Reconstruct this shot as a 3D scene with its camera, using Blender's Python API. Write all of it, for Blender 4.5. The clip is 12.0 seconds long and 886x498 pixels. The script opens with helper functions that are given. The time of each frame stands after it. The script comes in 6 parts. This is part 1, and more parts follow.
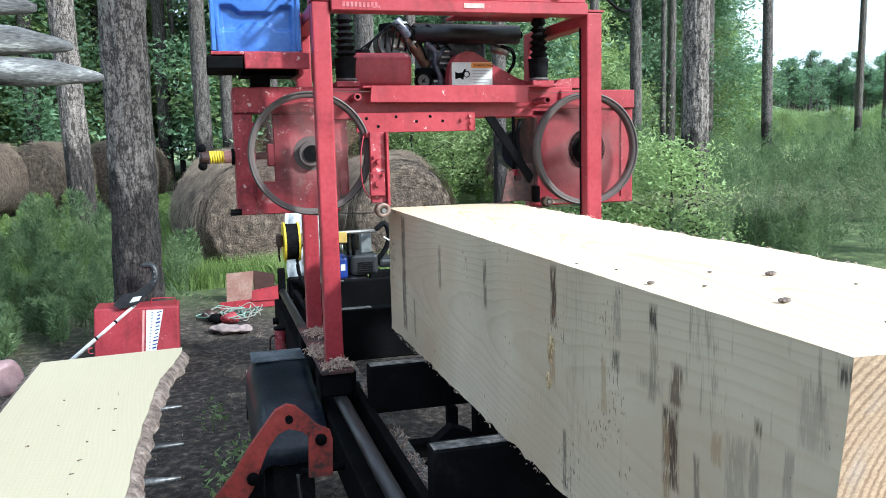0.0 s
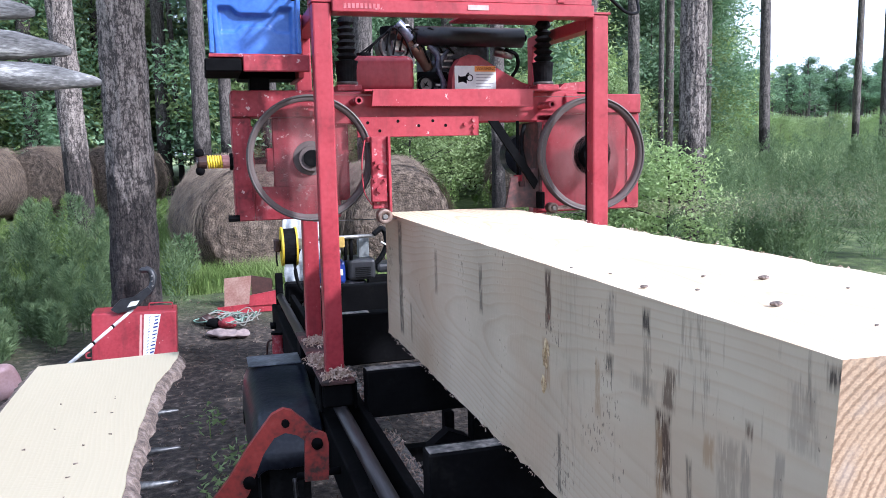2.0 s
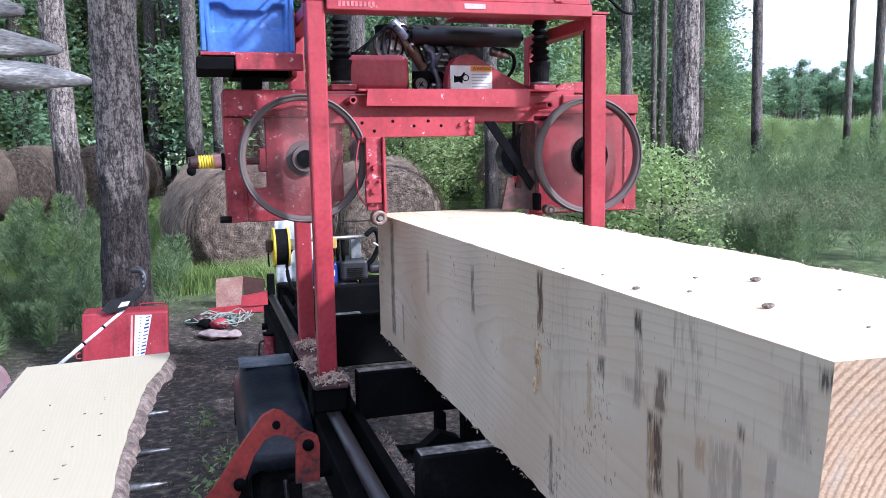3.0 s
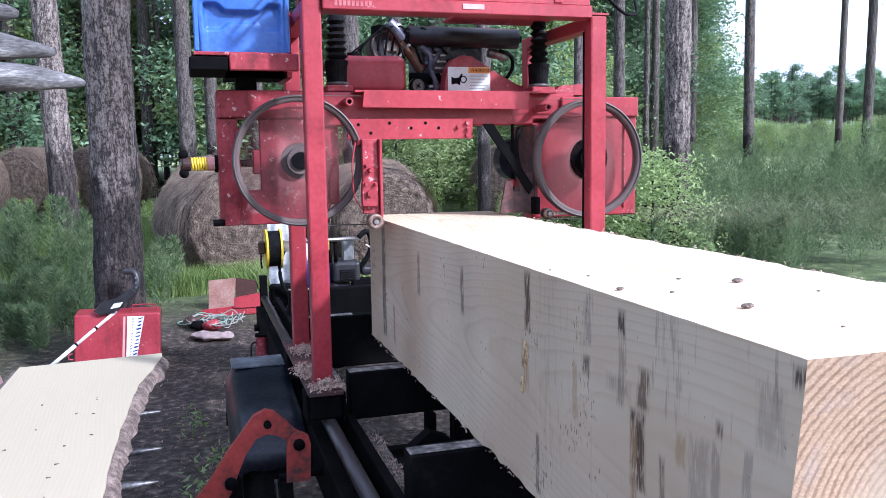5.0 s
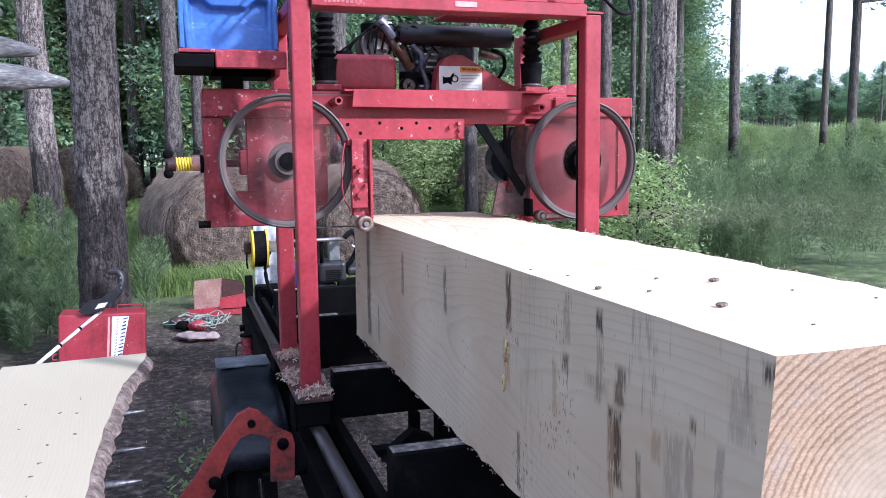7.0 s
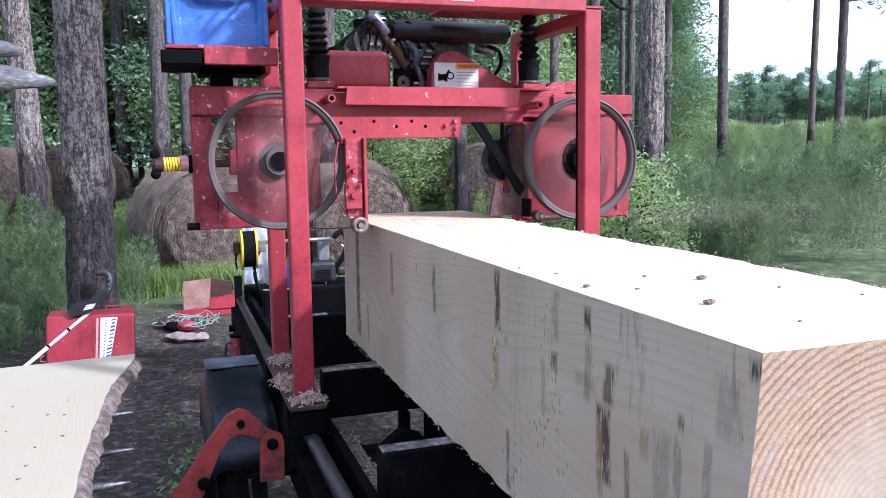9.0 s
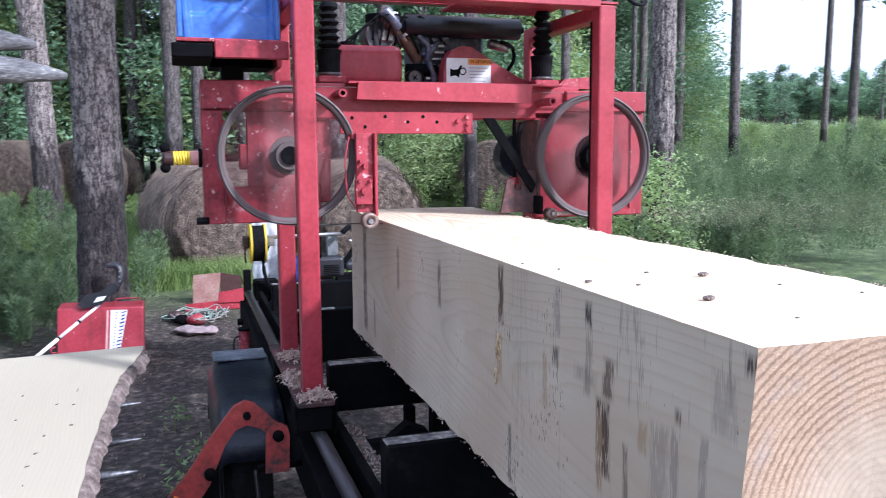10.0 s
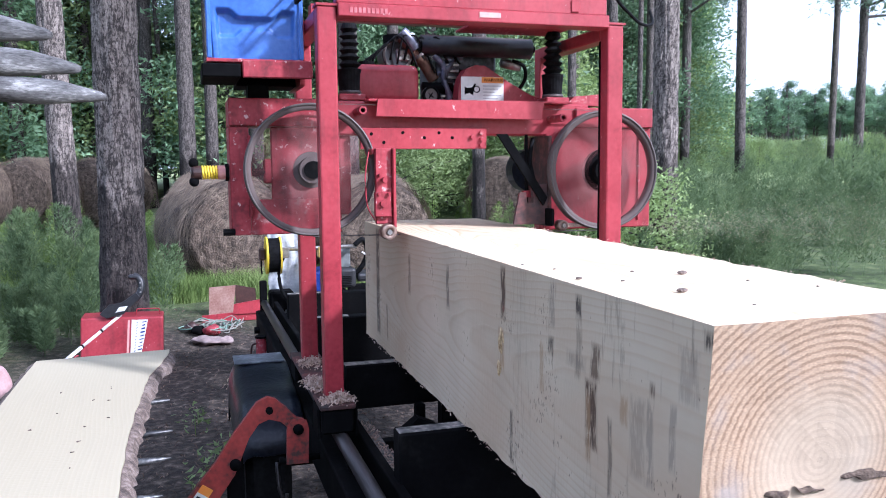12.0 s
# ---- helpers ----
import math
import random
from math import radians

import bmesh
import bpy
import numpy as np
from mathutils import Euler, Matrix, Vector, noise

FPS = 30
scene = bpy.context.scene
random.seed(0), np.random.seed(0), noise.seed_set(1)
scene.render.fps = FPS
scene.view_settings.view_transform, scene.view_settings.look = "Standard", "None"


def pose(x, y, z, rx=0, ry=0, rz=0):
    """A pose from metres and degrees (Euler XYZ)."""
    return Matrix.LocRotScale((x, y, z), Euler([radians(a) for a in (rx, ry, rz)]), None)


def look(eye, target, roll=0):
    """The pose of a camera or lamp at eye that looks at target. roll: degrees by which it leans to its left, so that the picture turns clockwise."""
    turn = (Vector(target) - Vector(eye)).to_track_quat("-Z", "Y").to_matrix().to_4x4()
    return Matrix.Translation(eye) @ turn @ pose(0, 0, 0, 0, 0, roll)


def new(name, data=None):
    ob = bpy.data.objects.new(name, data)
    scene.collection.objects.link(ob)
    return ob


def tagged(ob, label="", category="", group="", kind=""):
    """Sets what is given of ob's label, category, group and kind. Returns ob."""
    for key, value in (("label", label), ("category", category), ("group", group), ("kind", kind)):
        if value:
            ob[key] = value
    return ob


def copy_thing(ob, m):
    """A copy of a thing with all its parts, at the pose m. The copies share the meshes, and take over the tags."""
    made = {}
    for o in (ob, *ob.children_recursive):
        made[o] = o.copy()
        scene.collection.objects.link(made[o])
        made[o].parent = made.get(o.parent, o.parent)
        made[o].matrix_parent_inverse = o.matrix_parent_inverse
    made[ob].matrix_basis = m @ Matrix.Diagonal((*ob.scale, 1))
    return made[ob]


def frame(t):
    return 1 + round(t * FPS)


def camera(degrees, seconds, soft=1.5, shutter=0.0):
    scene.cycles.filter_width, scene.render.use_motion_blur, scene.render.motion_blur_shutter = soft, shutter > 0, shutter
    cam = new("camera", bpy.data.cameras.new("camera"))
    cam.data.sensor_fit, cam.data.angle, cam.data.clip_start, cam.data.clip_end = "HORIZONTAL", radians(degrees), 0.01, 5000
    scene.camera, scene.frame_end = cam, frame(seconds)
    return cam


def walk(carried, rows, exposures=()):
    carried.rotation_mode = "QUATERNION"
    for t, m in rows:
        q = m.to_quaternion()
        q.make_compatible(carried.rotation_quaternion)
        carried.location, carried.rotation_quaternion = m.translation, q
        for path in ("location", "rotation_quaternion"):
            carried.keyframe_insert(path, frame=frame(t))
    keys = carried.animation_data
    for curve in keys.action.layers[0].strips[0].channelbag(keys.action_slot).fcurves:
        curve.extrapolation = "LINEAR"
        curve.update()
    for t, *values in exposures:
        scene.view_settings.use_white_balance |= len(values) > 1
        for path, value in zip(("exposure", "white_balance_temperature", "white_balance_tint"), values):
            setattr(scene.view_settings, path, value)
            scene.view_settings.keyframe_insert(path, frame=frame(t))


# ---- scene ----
cam = camera(56.3, 12.0, soft=0.75, shutter=0.9)
EXPOSURES = [(0.0, 1.4, 5350, 0), (0.5, 1.42, 5350, 5), (1.5, 1.42, 5300, 13), (3.0, 1.42, 5200, 17), (7.0, 1.3, 5150, 20), (12.0, 1.36, 5150, 18)]
PATH = [
    (0, (-0.68, -0.738, 1.487), (-0.14, 1.171, 1.233), -1.4),
    (0.5, (-0.682, -0.747, 1.485), (-0.152, 1.166, 1.238), -1.4),
    (1, (-0.68, -0.749, 1.483), (-0.153, 1.166, 1.25), -1.4),
    (1.5, (-0.676, -0.749, 1.485), (-0.137, 1.163, 1.25), -1.7),
    (2, (-0.676, -0.748, 1.485), (-0.132, 1.161, 1.244), -1.3),
    (2.5, (-0.674, -0.745, 1.484), (-0.121, 1.162, 1.249), -1.2),
    (3, (-0.672, -0.742, 1.484), (-0.111, 1.163, 1.245), -1.1),
    (5, (-0.67, -0.77, 1.484), (-0.094, 1.131, 1.251), -0.9),
    (5.5, (-0.666, -0.774, 1.484), (-0.087, 1.126, 1.249), -1.0),
    (6, (-0.665, -0.783, 1.484), (-0.077, 1.115, 1.254), -1.0),
    (6.5, (-0.662, -0.787, 1.483), (-0.064, 1.108, 1.252), -0.8),
    (7, (-0.664, -0.79, 1.483), (-0.059, 1.103, 1.252), -0.7),
    (9, (-0.66, -0.79, 1.482), (-0.033, 1.095, 1.249), -0.9),
    (9.5, (-0.661, -0.792, 1.48), (-0.028, 1.09, 1.246), -0.6),
    (10, (-0.654, -0.809, 1.479), (-0.05, 1.083, 1.239), -0.4),
    (10.5, (-0.611, -0.85, 1.467), (-0.071, 1.061, 1.226), 0.3),
    (11, (-0.615, -0.887, 1.465), (-0.085, 1.031, 1.266), 0.3),
    (11.5, (-0.664, -0.932, 1.467), (-0.107, 0.977, 1.25), -0.5),
    (12, (-0.713, -1.001, 1.471), (-0.128, 0.901, 1.271), -0.5),
]
walk(cam, [(t, look(eye, target, roll)) for t, eye, target, roll in PATH], EXPOSURES)

# ---- world, sun, exposure ----
SUN_AZ, SUN_EL = 136.0, 32.0     # compass degrees from +y clockwise, height
world = bpy.data.worlds.new("sky")
scene.world = world
world.use_nodes = True
wn = world.node_tree
sky = wn.nodes.new("ShaderNodeTexSky")
sky.sky_type = "NISHITA"
sky.sun_disc = False
sky.sun_elevation, sky.sun_rotation = radians(SUN_EL), radians(SUN_AZ)
sky.dust_density, sky.air_density = 4.0, 1.0
# thin bright cloud over the blue
cloud = wn.nodes.new("ShaderNodeMix")
cloud.data_type = "RGBA"
cloud.inputs["Factor"].default_value = 0.65
cloud.inputs["B"].default_value = (4.4, 4.55, 4.8, 1)
wn.links.new(sky.outputs[0], cloud.inputs["A"])
wn.links.new(cloud.outputs["Result"], wn.nodes["Background"].inputs[0])
wn.nodes["Background"].inputs[1].default_value = 0.15
sun_dir = Vector((math.sin(radians(SUN_AZ)) * math.cos(radians(SUN_EL)), math.cos(radians(SUN_AZ)) * math.cos(radians(SUN_EL)), math.sin(radians(SUN_EL))))
sun_data = bpy.data.lights.new("sun", "SUN")
sun_data.energy, sun_data.angle, sun_data.color = 2.7, radians(4), (1.0, 0.94, 0.86)
sun = new("sun", sun_data)
sun.matrix_world = look(sun_dir * 60, (0, 0, 0))


# ---- materials ----
def mat(name, colours, scale=8.0, rough=0.7, metal=0.0, bump=0.2, stretch=(1, 1, 1), fine=60.0, low=0.35, high=0.65, per=0.0, clear=0.0, translucent=0.0, dist=0.01, spec=0.5, chips=0.0, grime=0.0):
    """A two-scale noise material: colours from dark to light, fine grain in the bump."""
    m = bpy.data.materials.new(name)
    m.use_nodes = True
    n, l = m.node_tree.nodes, m.node_tree.links
    b = n["Principled BSDF"]
    tc = n.new("ShaderNodeTexCoord")
    mp = n.new("ShaderNodeMapping")
    mp.inputs["Scale"].default_value = stretch
    l.new(tc.outputs["Object"], mp.inputs[0])
    a = n.new("ShaderNodeTexNoise")
    a.inputs["Scale"].default_value, a.inputs["Detail"].default_value = scale, 6
    l.new(mp.outputs[0], a.inputs[0])
    f = n.new("ShaderNodeTexNoise")
    f.inputs["Scale"].default_value, f.inputs["Detail"].default_value = fine, 3
    l.new(mp.outputs[0], f.inputs[0])
    mix = n.new("ShaderNodeMath")
    mix.operation = "MULTIPLY_ADD"
    mix.inputs[1].default_value = 0.35
    l.new(f.outputs[0], mix.inputs[0])
    sc = n.new("ShaderNodeMath")
    sc.operation = "MULTIPLY"
    sc.inputs[1].default_value = 0.65
    l.new(a.outputs[0], sc.inputs[0])
    l.new(sc.outputs[0], mix.inputs[2])
    r = n.new("ShaderNodeValToRGB")
    e = r.color_ramp.elements
    while len(e) < len(colours):
        e.new(0.5)
    for i, c in enumerate(colours):
        e[i].position = low + (high - low) * i / max(1, len(colours) - 1)
        e[i].color = (*c, 1)
    l.new(mix.outputs[0], r.inputs[0])
    out = r.outputs[0]
    if per:
        oi = n.new("ShaderNodeObjectInfo")
        hsv = n.new("ShaderNodeHueSaturation")
        mr = n.new("ShaderNodeMapRange")
        mr.inputs[3].default_value, mr.inputs[4].default_value = 1 - per, 1 + per
        l.new(oi.outputs["Random"], mr.inputs[0])
        l.new(mr.outputs[0], hsv.inputs["Value"])
        l.new(out, hsv.inputs["Color"])
        out = hsv.outputs[0]
    def layer(source, lo, hi, strength, tone):
        nonlocal out
        mr = n.new("ShaderNodeMapRange")
        mr.inputs[1].default_value, mr.inputs[2].default_value, mr.inputs[4].default_value = lo, hi, strength
        l.new(source, mr.inputs[0])
        mx = n.new("ShaderNodeMix")
        mx.data_type = "RGBA"
        l.new(mr.outputs[0], mx.inputs["Factor"])
        l.new(out, mx.inputs["A"])
        mx.inputs["B"].default_value = (*tone, 1)
        out = mx.outputs["Result"]

    if grime:
        gm = n.new("ShaderNodeMapping")
        gm.inputs["Scale"].default_value = (5, 5, 1.1)
        l.new(tc.outputs["Object"], gm.inputs[0])
        gn = n.new("ShaderNodeTexNoise")
        gn.inputs["Scale"].default_value, gn.inputs["Detail"].default_value, gn.inputs["Roughness"].default_value = 4, 7, 0.65
        l.new(gm.outputs[0], gn.inputs[0])
        layer(gn.outputs[0], 0.5, 0.72, grime, (0.07, 0.02, 0.022))
    if chips:
        cn = n.new("ShaderNodeTexNoise")
        cn.inputs["Scale"].default_value, cn.inputs["Detail"].default_value, cn.inputs["Roughness"].default_value = 34, 5, 0.7
        l.new(tc.outputs["Object"], cn.inputs[0])
        layer(cn.outputs[0], 0.70 - 0.08 * chips, 0.73 - 0.08 * chips, 0.8, (0.6, 0.42, 0.4))
    l.new(out, b.inputs["Base Color"])
    b.inputs["Roughness"].default_value, b.inputs["Metallic"].default_value = rough, metal
    b.inputs["Coat Weight"].default_value = clear
    b.inputs["Specular IOR Level"].default_value = spec
    if bump:
        bp = n.new("ShaderNodeBump")
        bp.inputs["Strength"].default_value, bp.inputs["Distance"].default_value = bump, dist
        l.new(mix.outputs[0], bp.inputs["Height"])
        l.new(bp.outputs[0], b.inputs["Normal"])
    if translucent:
        tr = n.new("ShaderNodeBsdfTranslucent")
        l.new(out, tr.inputs[0])
        ms = n.new("ShaderNodeMixShader")
        ms.inputs[0].default_value = translucent
        l.new(b.outputs[0], ms.inputs[1])
        l.new(tr.outputs[0], ms.inputs[2])
        l.new(ms.outputs[0], n["Material Output"].inputs[0])
    return m


RED = mat("red_paint", [(0.17, 0.015, 0.021), (0.285, 0.029, 0.04), (0.35, 0.045, 0.058)], 5, 0.4, bump=0.04, clear=0.1, spec=0.3, low=0.25, high=0.6, chips=0.4, grime=0.4)
RED_WORN = mat("worn_red_paint", [(0.12, 0.015, 0.02), (0.275, 0.029, 0.04), (0.335, 0.045, 0.058), (0.42, 0.26, 0.25)], 12, 0.5, bump=0.1, spec=0.3, low=0.32, high=0.7, chips=1.0, grime=0.65)
RED_ORANGE = mat("orange_red_paint", [(0.04, 0.022, 0.018), (0.22, 0.028, 0.022), (0.31, 0.036, 0.028), (0.35, 0.07, 0.05)], 9, 0.55, bump=0.2, low=0.36, high=0.66)
BLACK = mat("black_paint", [(0.002, 0.002, 0.0025), (0.0045, 0.0045, 0.005), (0.016, 0.015, 0.014)], 9, 0.8, bump=0.15, low=0.35, high=0.8, spec=0.06)
RAIL = mat("rubbed_dark_steel", [(0.016, 0.015, 0.015), (0.045, 0.041, 0.042), (0.08, 0.073, 0.073)], 6, 0.38, 0.6, bump=0.04, stretch=(2, 0.12, 2))
STEEL = mat("bare_steel", [(0.2, 0.19, 0.18), (0.35, 0.33, 0.31), (0.5, 0.48, 0.45)], 18, 0.4, 0.85, bump=0.06)
RUBBER = mat("rubber", [(0.004, 0.004, 0.0045), (0.011, 0.011, 0.012)], 30, 0.75, bump=0.25, spec=0.08)
FENDER = mat("dark_blue_black_paint", [(0.003, 0.004, 0.007), (0.006, 0.008, 0.015), (0.02, 0.024, 0.032), (0.07, 0.08, 0.09)], 7, 0.3, spec=0.3, bump=0.3, low=0.3, high=0.75)
BLUE = mat("blue_plastic", [(0.03, 0.09, 0.33), (0.05, 0.135, 0.45), (0.08, 0.18, 0.52)], 4, 0.35, bump=0.03)
YELLOW = mat("yellow_paint", [(0.6, 0.42, 0.02), (0.75, 0.55, 0.04)], 15, 0.45, bump=0.05)
WHITE = mat("white_paint", [(0.6, 0.6, 0.58), (0.8, 0.8, 0.78)], 10, 0.5, bump=0.05)
PINK = mat("faded_pink_paint", [(0.5, 0.22, 0.2), (0.65, 0.35, 0.32)], 15, 0.55, bump=0.1)
SAWDUST = mat("sawdust", [(0.34, 0.22, 0.17), (0.52, 0.385, 0.31), (0.68, 0.55, 0.46)], 60, 0.95, bump=0.8, fine=240)
HAY = mat("hay", [(0.03, 0.022, 0.017), (0.095, 0.07, 0.054), (0.2, 0.155, 0.118)], 15, 0.95, bump=1.0, stretch=(3.2, 1, 1), fine=60, dist=0.03, low=0.36, high=0.66)
STRAW = mat("straw", [(0.07, 0.05, 0.037), (0.165, 0.123, 0.09), (0.27, 0.21, 0.155)], 6, 0.9, bump=0, per=0.0)
BARK_CHIP = mat("bark_edge", [(0.06, 0.045, 0.04), (0.16, 0.12, 0.10), (0.3, 0.24, 0.21)], 35, 0.95, bump=0.9, fine=160, dist=0.02)
GREYWOOD = mat("weathered_grey_metal", [(0.025, 0.024, 0.024), (0.085, 0.082, 0.082), (0.145, 0.142, 0.142), (0.36, 0.355, 0.35)], 11, 0.75, bump=0.7, stretch=(0.6, 2.2, 2.2), low=0.36, high=0.66, fine=90)
# foliage greens are paled past true leaf colour to stand in for haze
LEAF = mat("leaves", [(0.10, 0.17, 0.095), (0.165, 0.265, 0.15), (0.24, 0.355, 0.205)], 0.9, 0.6, bump=0, per=0.35, translucent=0.4)
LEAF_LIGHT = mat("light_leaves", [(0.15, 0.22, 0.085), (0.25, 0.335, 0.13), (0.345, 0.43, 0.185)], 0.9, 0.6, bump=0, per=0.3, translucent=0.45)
NEEDLE = mat("pine_needles", [(0.125, 0.185, 0.135), (0.205, 0.28, 0.195)], 0.7, 0.6, bump=0, per=0.3, translucent=0.4)
FENNEL = mat("fennel_leaves", [(0.085, 0.135, 0.062), (0.175, 0.25, 0.115), (0.285, 0.37, 0.18)], 2.5, 0.7, bump=0, per=0.3, translucent=0.5)
GRASS = mat("grass", [(0.08, 0.13, 0.035), (0.17, 0.25, 0.065), (0.29, 0.36, 0.13)], 1.5, 0.7, bump=0, translucent=0.35)


def bark_material(name, dark, mid, light, scale):
    m = bpy.data.materials.new(name)
    m.use_nodes = True
    n, l = m.node_tree.nodes, m.node_tree.links
    b = n["Principled BSDF"]
    tc = n.new("ShaderNodeTexCoord")
    mp = n.new("ShaderNodeMapping")
    mp.inputs["Scale"].default_value = (1, 1, 0.38)
    l.new(tc.outputs["Object"], mp.inputs[0])
    def grain(factor, stretch, detail, rough):
        mp2 = n.new("ShaderNodeMapping")
        mp2.inputs["Scale"].default_value = stretch
        l.new(tc.outputs["Object"], mp2.inputs[0])
        t = n.new("ShaderNodeTexNoise")
        t.inputs["Scale"].default_value, t.inputs["Detail"].default_value, t.inputs["Roughness"].default_value = scale * factor, detail, rough
        l.new(mp2.outputs[0], t.inputs[0])
        return t.outputs[0]

    # long fissures, cross cracks between the plates, and flaky faces
    fiss = grain(1.0, (1, 1, 0.2), 7, 0.62)
    cross = grain(1.1, (0.6, 0.6, 1.5), 5, 0.6)
    flake = grain(3.5, (1, 1, 0.6), 5, 0.7)
    warp = n.new("ShaderNodeTexNoise")
    warp.inputs["Scale"].default_value, warp.inputs["Detail"].default_value = scale * 0.55, 6
    l.new(mp.outputs[0], warp.inputs[0])
    bent = n.new("ShaderNodeVectorMath")
    bent.operation = "MULTIPLY_ADD"
    bent.inputs[1].default_value = (0.16, 0.16, 0.16)
    l.new(warp.outputs["Color"], bent.inputs[0])
    l.new(mp.outputs[0], bent.inputs[2])
    cell = n.new("ShaderNodeTexVoronoi")
    cell.feature = "DISTANCE_TO_EDGE"
    cell.inputs["Scale"].default_value = scale * 0.8
    l.new(bent.outputs[0], cell.inputs["Vector"])
    plate = n.new("ShaderNodeMapRange")
    plate.inputs[2].default_value = 0.16
    l.new(cell.outputs["Distance"], plate.inputs[0])

    def weighted(src, weight, rest):
        t = n.new("ShaderNodeMath")
        t.operation = "MULTIPLY_ADD"
        t.inputs[1].default_value = weight
        l.new(src, t.inputs[0])
        if isinstance(rest, float):
            t.inputs[2].default_value = rest
        else:
            l.new(rest, t.inputs[2])
        return t

    h = weighted(fiss, 0.5, weighted(plate.outputs[0], 0.12, weighted(flake, 0.55, weighted(cross, 0.2, -0.22).outputs[0]).outputs[0]).outputs[0])
    cr = n.new("ShaderNodeValToRGB")
    e = cr.color_ramp.elements
    e[0].position, e[0].color = 0.41, (*dark, 1)
    e[1].position, e[1].color = 0.50, (*mid, 1)
    e = e.new(0.66)
    e.color = (*light, 1)
    l.new(h.outputs[0], cr.inputs[0])
    # old scorching at the foot of the trunk
    sepz = n.new("ShaderNodeSeparateXYZ")
    l.new(tc.outputs["Object"], sepz.inputs[0])
    burn = n.new("ShaderNodeMath")
    burn.operation = "MULTIPLY_ADD"
    burn.inputs[1].default_value = 2.3
    l.new(grain(0.12, (1, 1, 0.6), 5, 0.6), burn.inputs[0])
    neg = n.new("ShaderNodeMath")
    neg.operation = "MULTIPLY"
    neg.inputs[1].default_value = -1.0
    l.new(sepz.outputs[2], neg.inputs[0])
    l.new(neg.outputs[0], burn.inputs[2])
    br = n.new("ShaderNodeMapRange")
    br.inputs[1].default_value, br.inputs[2].default_value, br.inputs[4].default_value = -0.08, 0.1, 0.92
    l.new(burn.outputs[0], br.inputs[0])
    ch = n.new("ShaderNodeMix")
    ch.data_type, ch.blend_type = "RGBA", "MULTIPLY"
    l.new(br.outputs[0], ch.inputs["Factor"])
    l.new(cr.outputs[0], ch.inputs["A"])
    ch.inputs["B"].default_value = (0.17, 0.155, 0.155, 1)
    l.new(ch.outputs["Result"], b.inputs["Base Color"])
    bp = n.new("ShaderNodeBump")
    bp.inputs["Strength"].default_value, bp.inputs["Distance"].default_value = 1.0, 0.035
    l.new(h.outputs[0], bp.inputs["Height"])
    l.new(bp.outputs[0], b.inputs["Normal"])
    b.inputs["Roughness"].default_value = 0.95
    return m


BARK = bark_material("pine_bark", (0.05, 0.041, 0.038), (0.19, 0.16, 0.145), (0.4, 0.345, 0.31), 26)
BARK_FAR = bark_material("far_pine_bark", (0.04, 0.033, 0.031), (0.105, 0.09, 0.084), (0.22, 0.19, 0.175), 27)


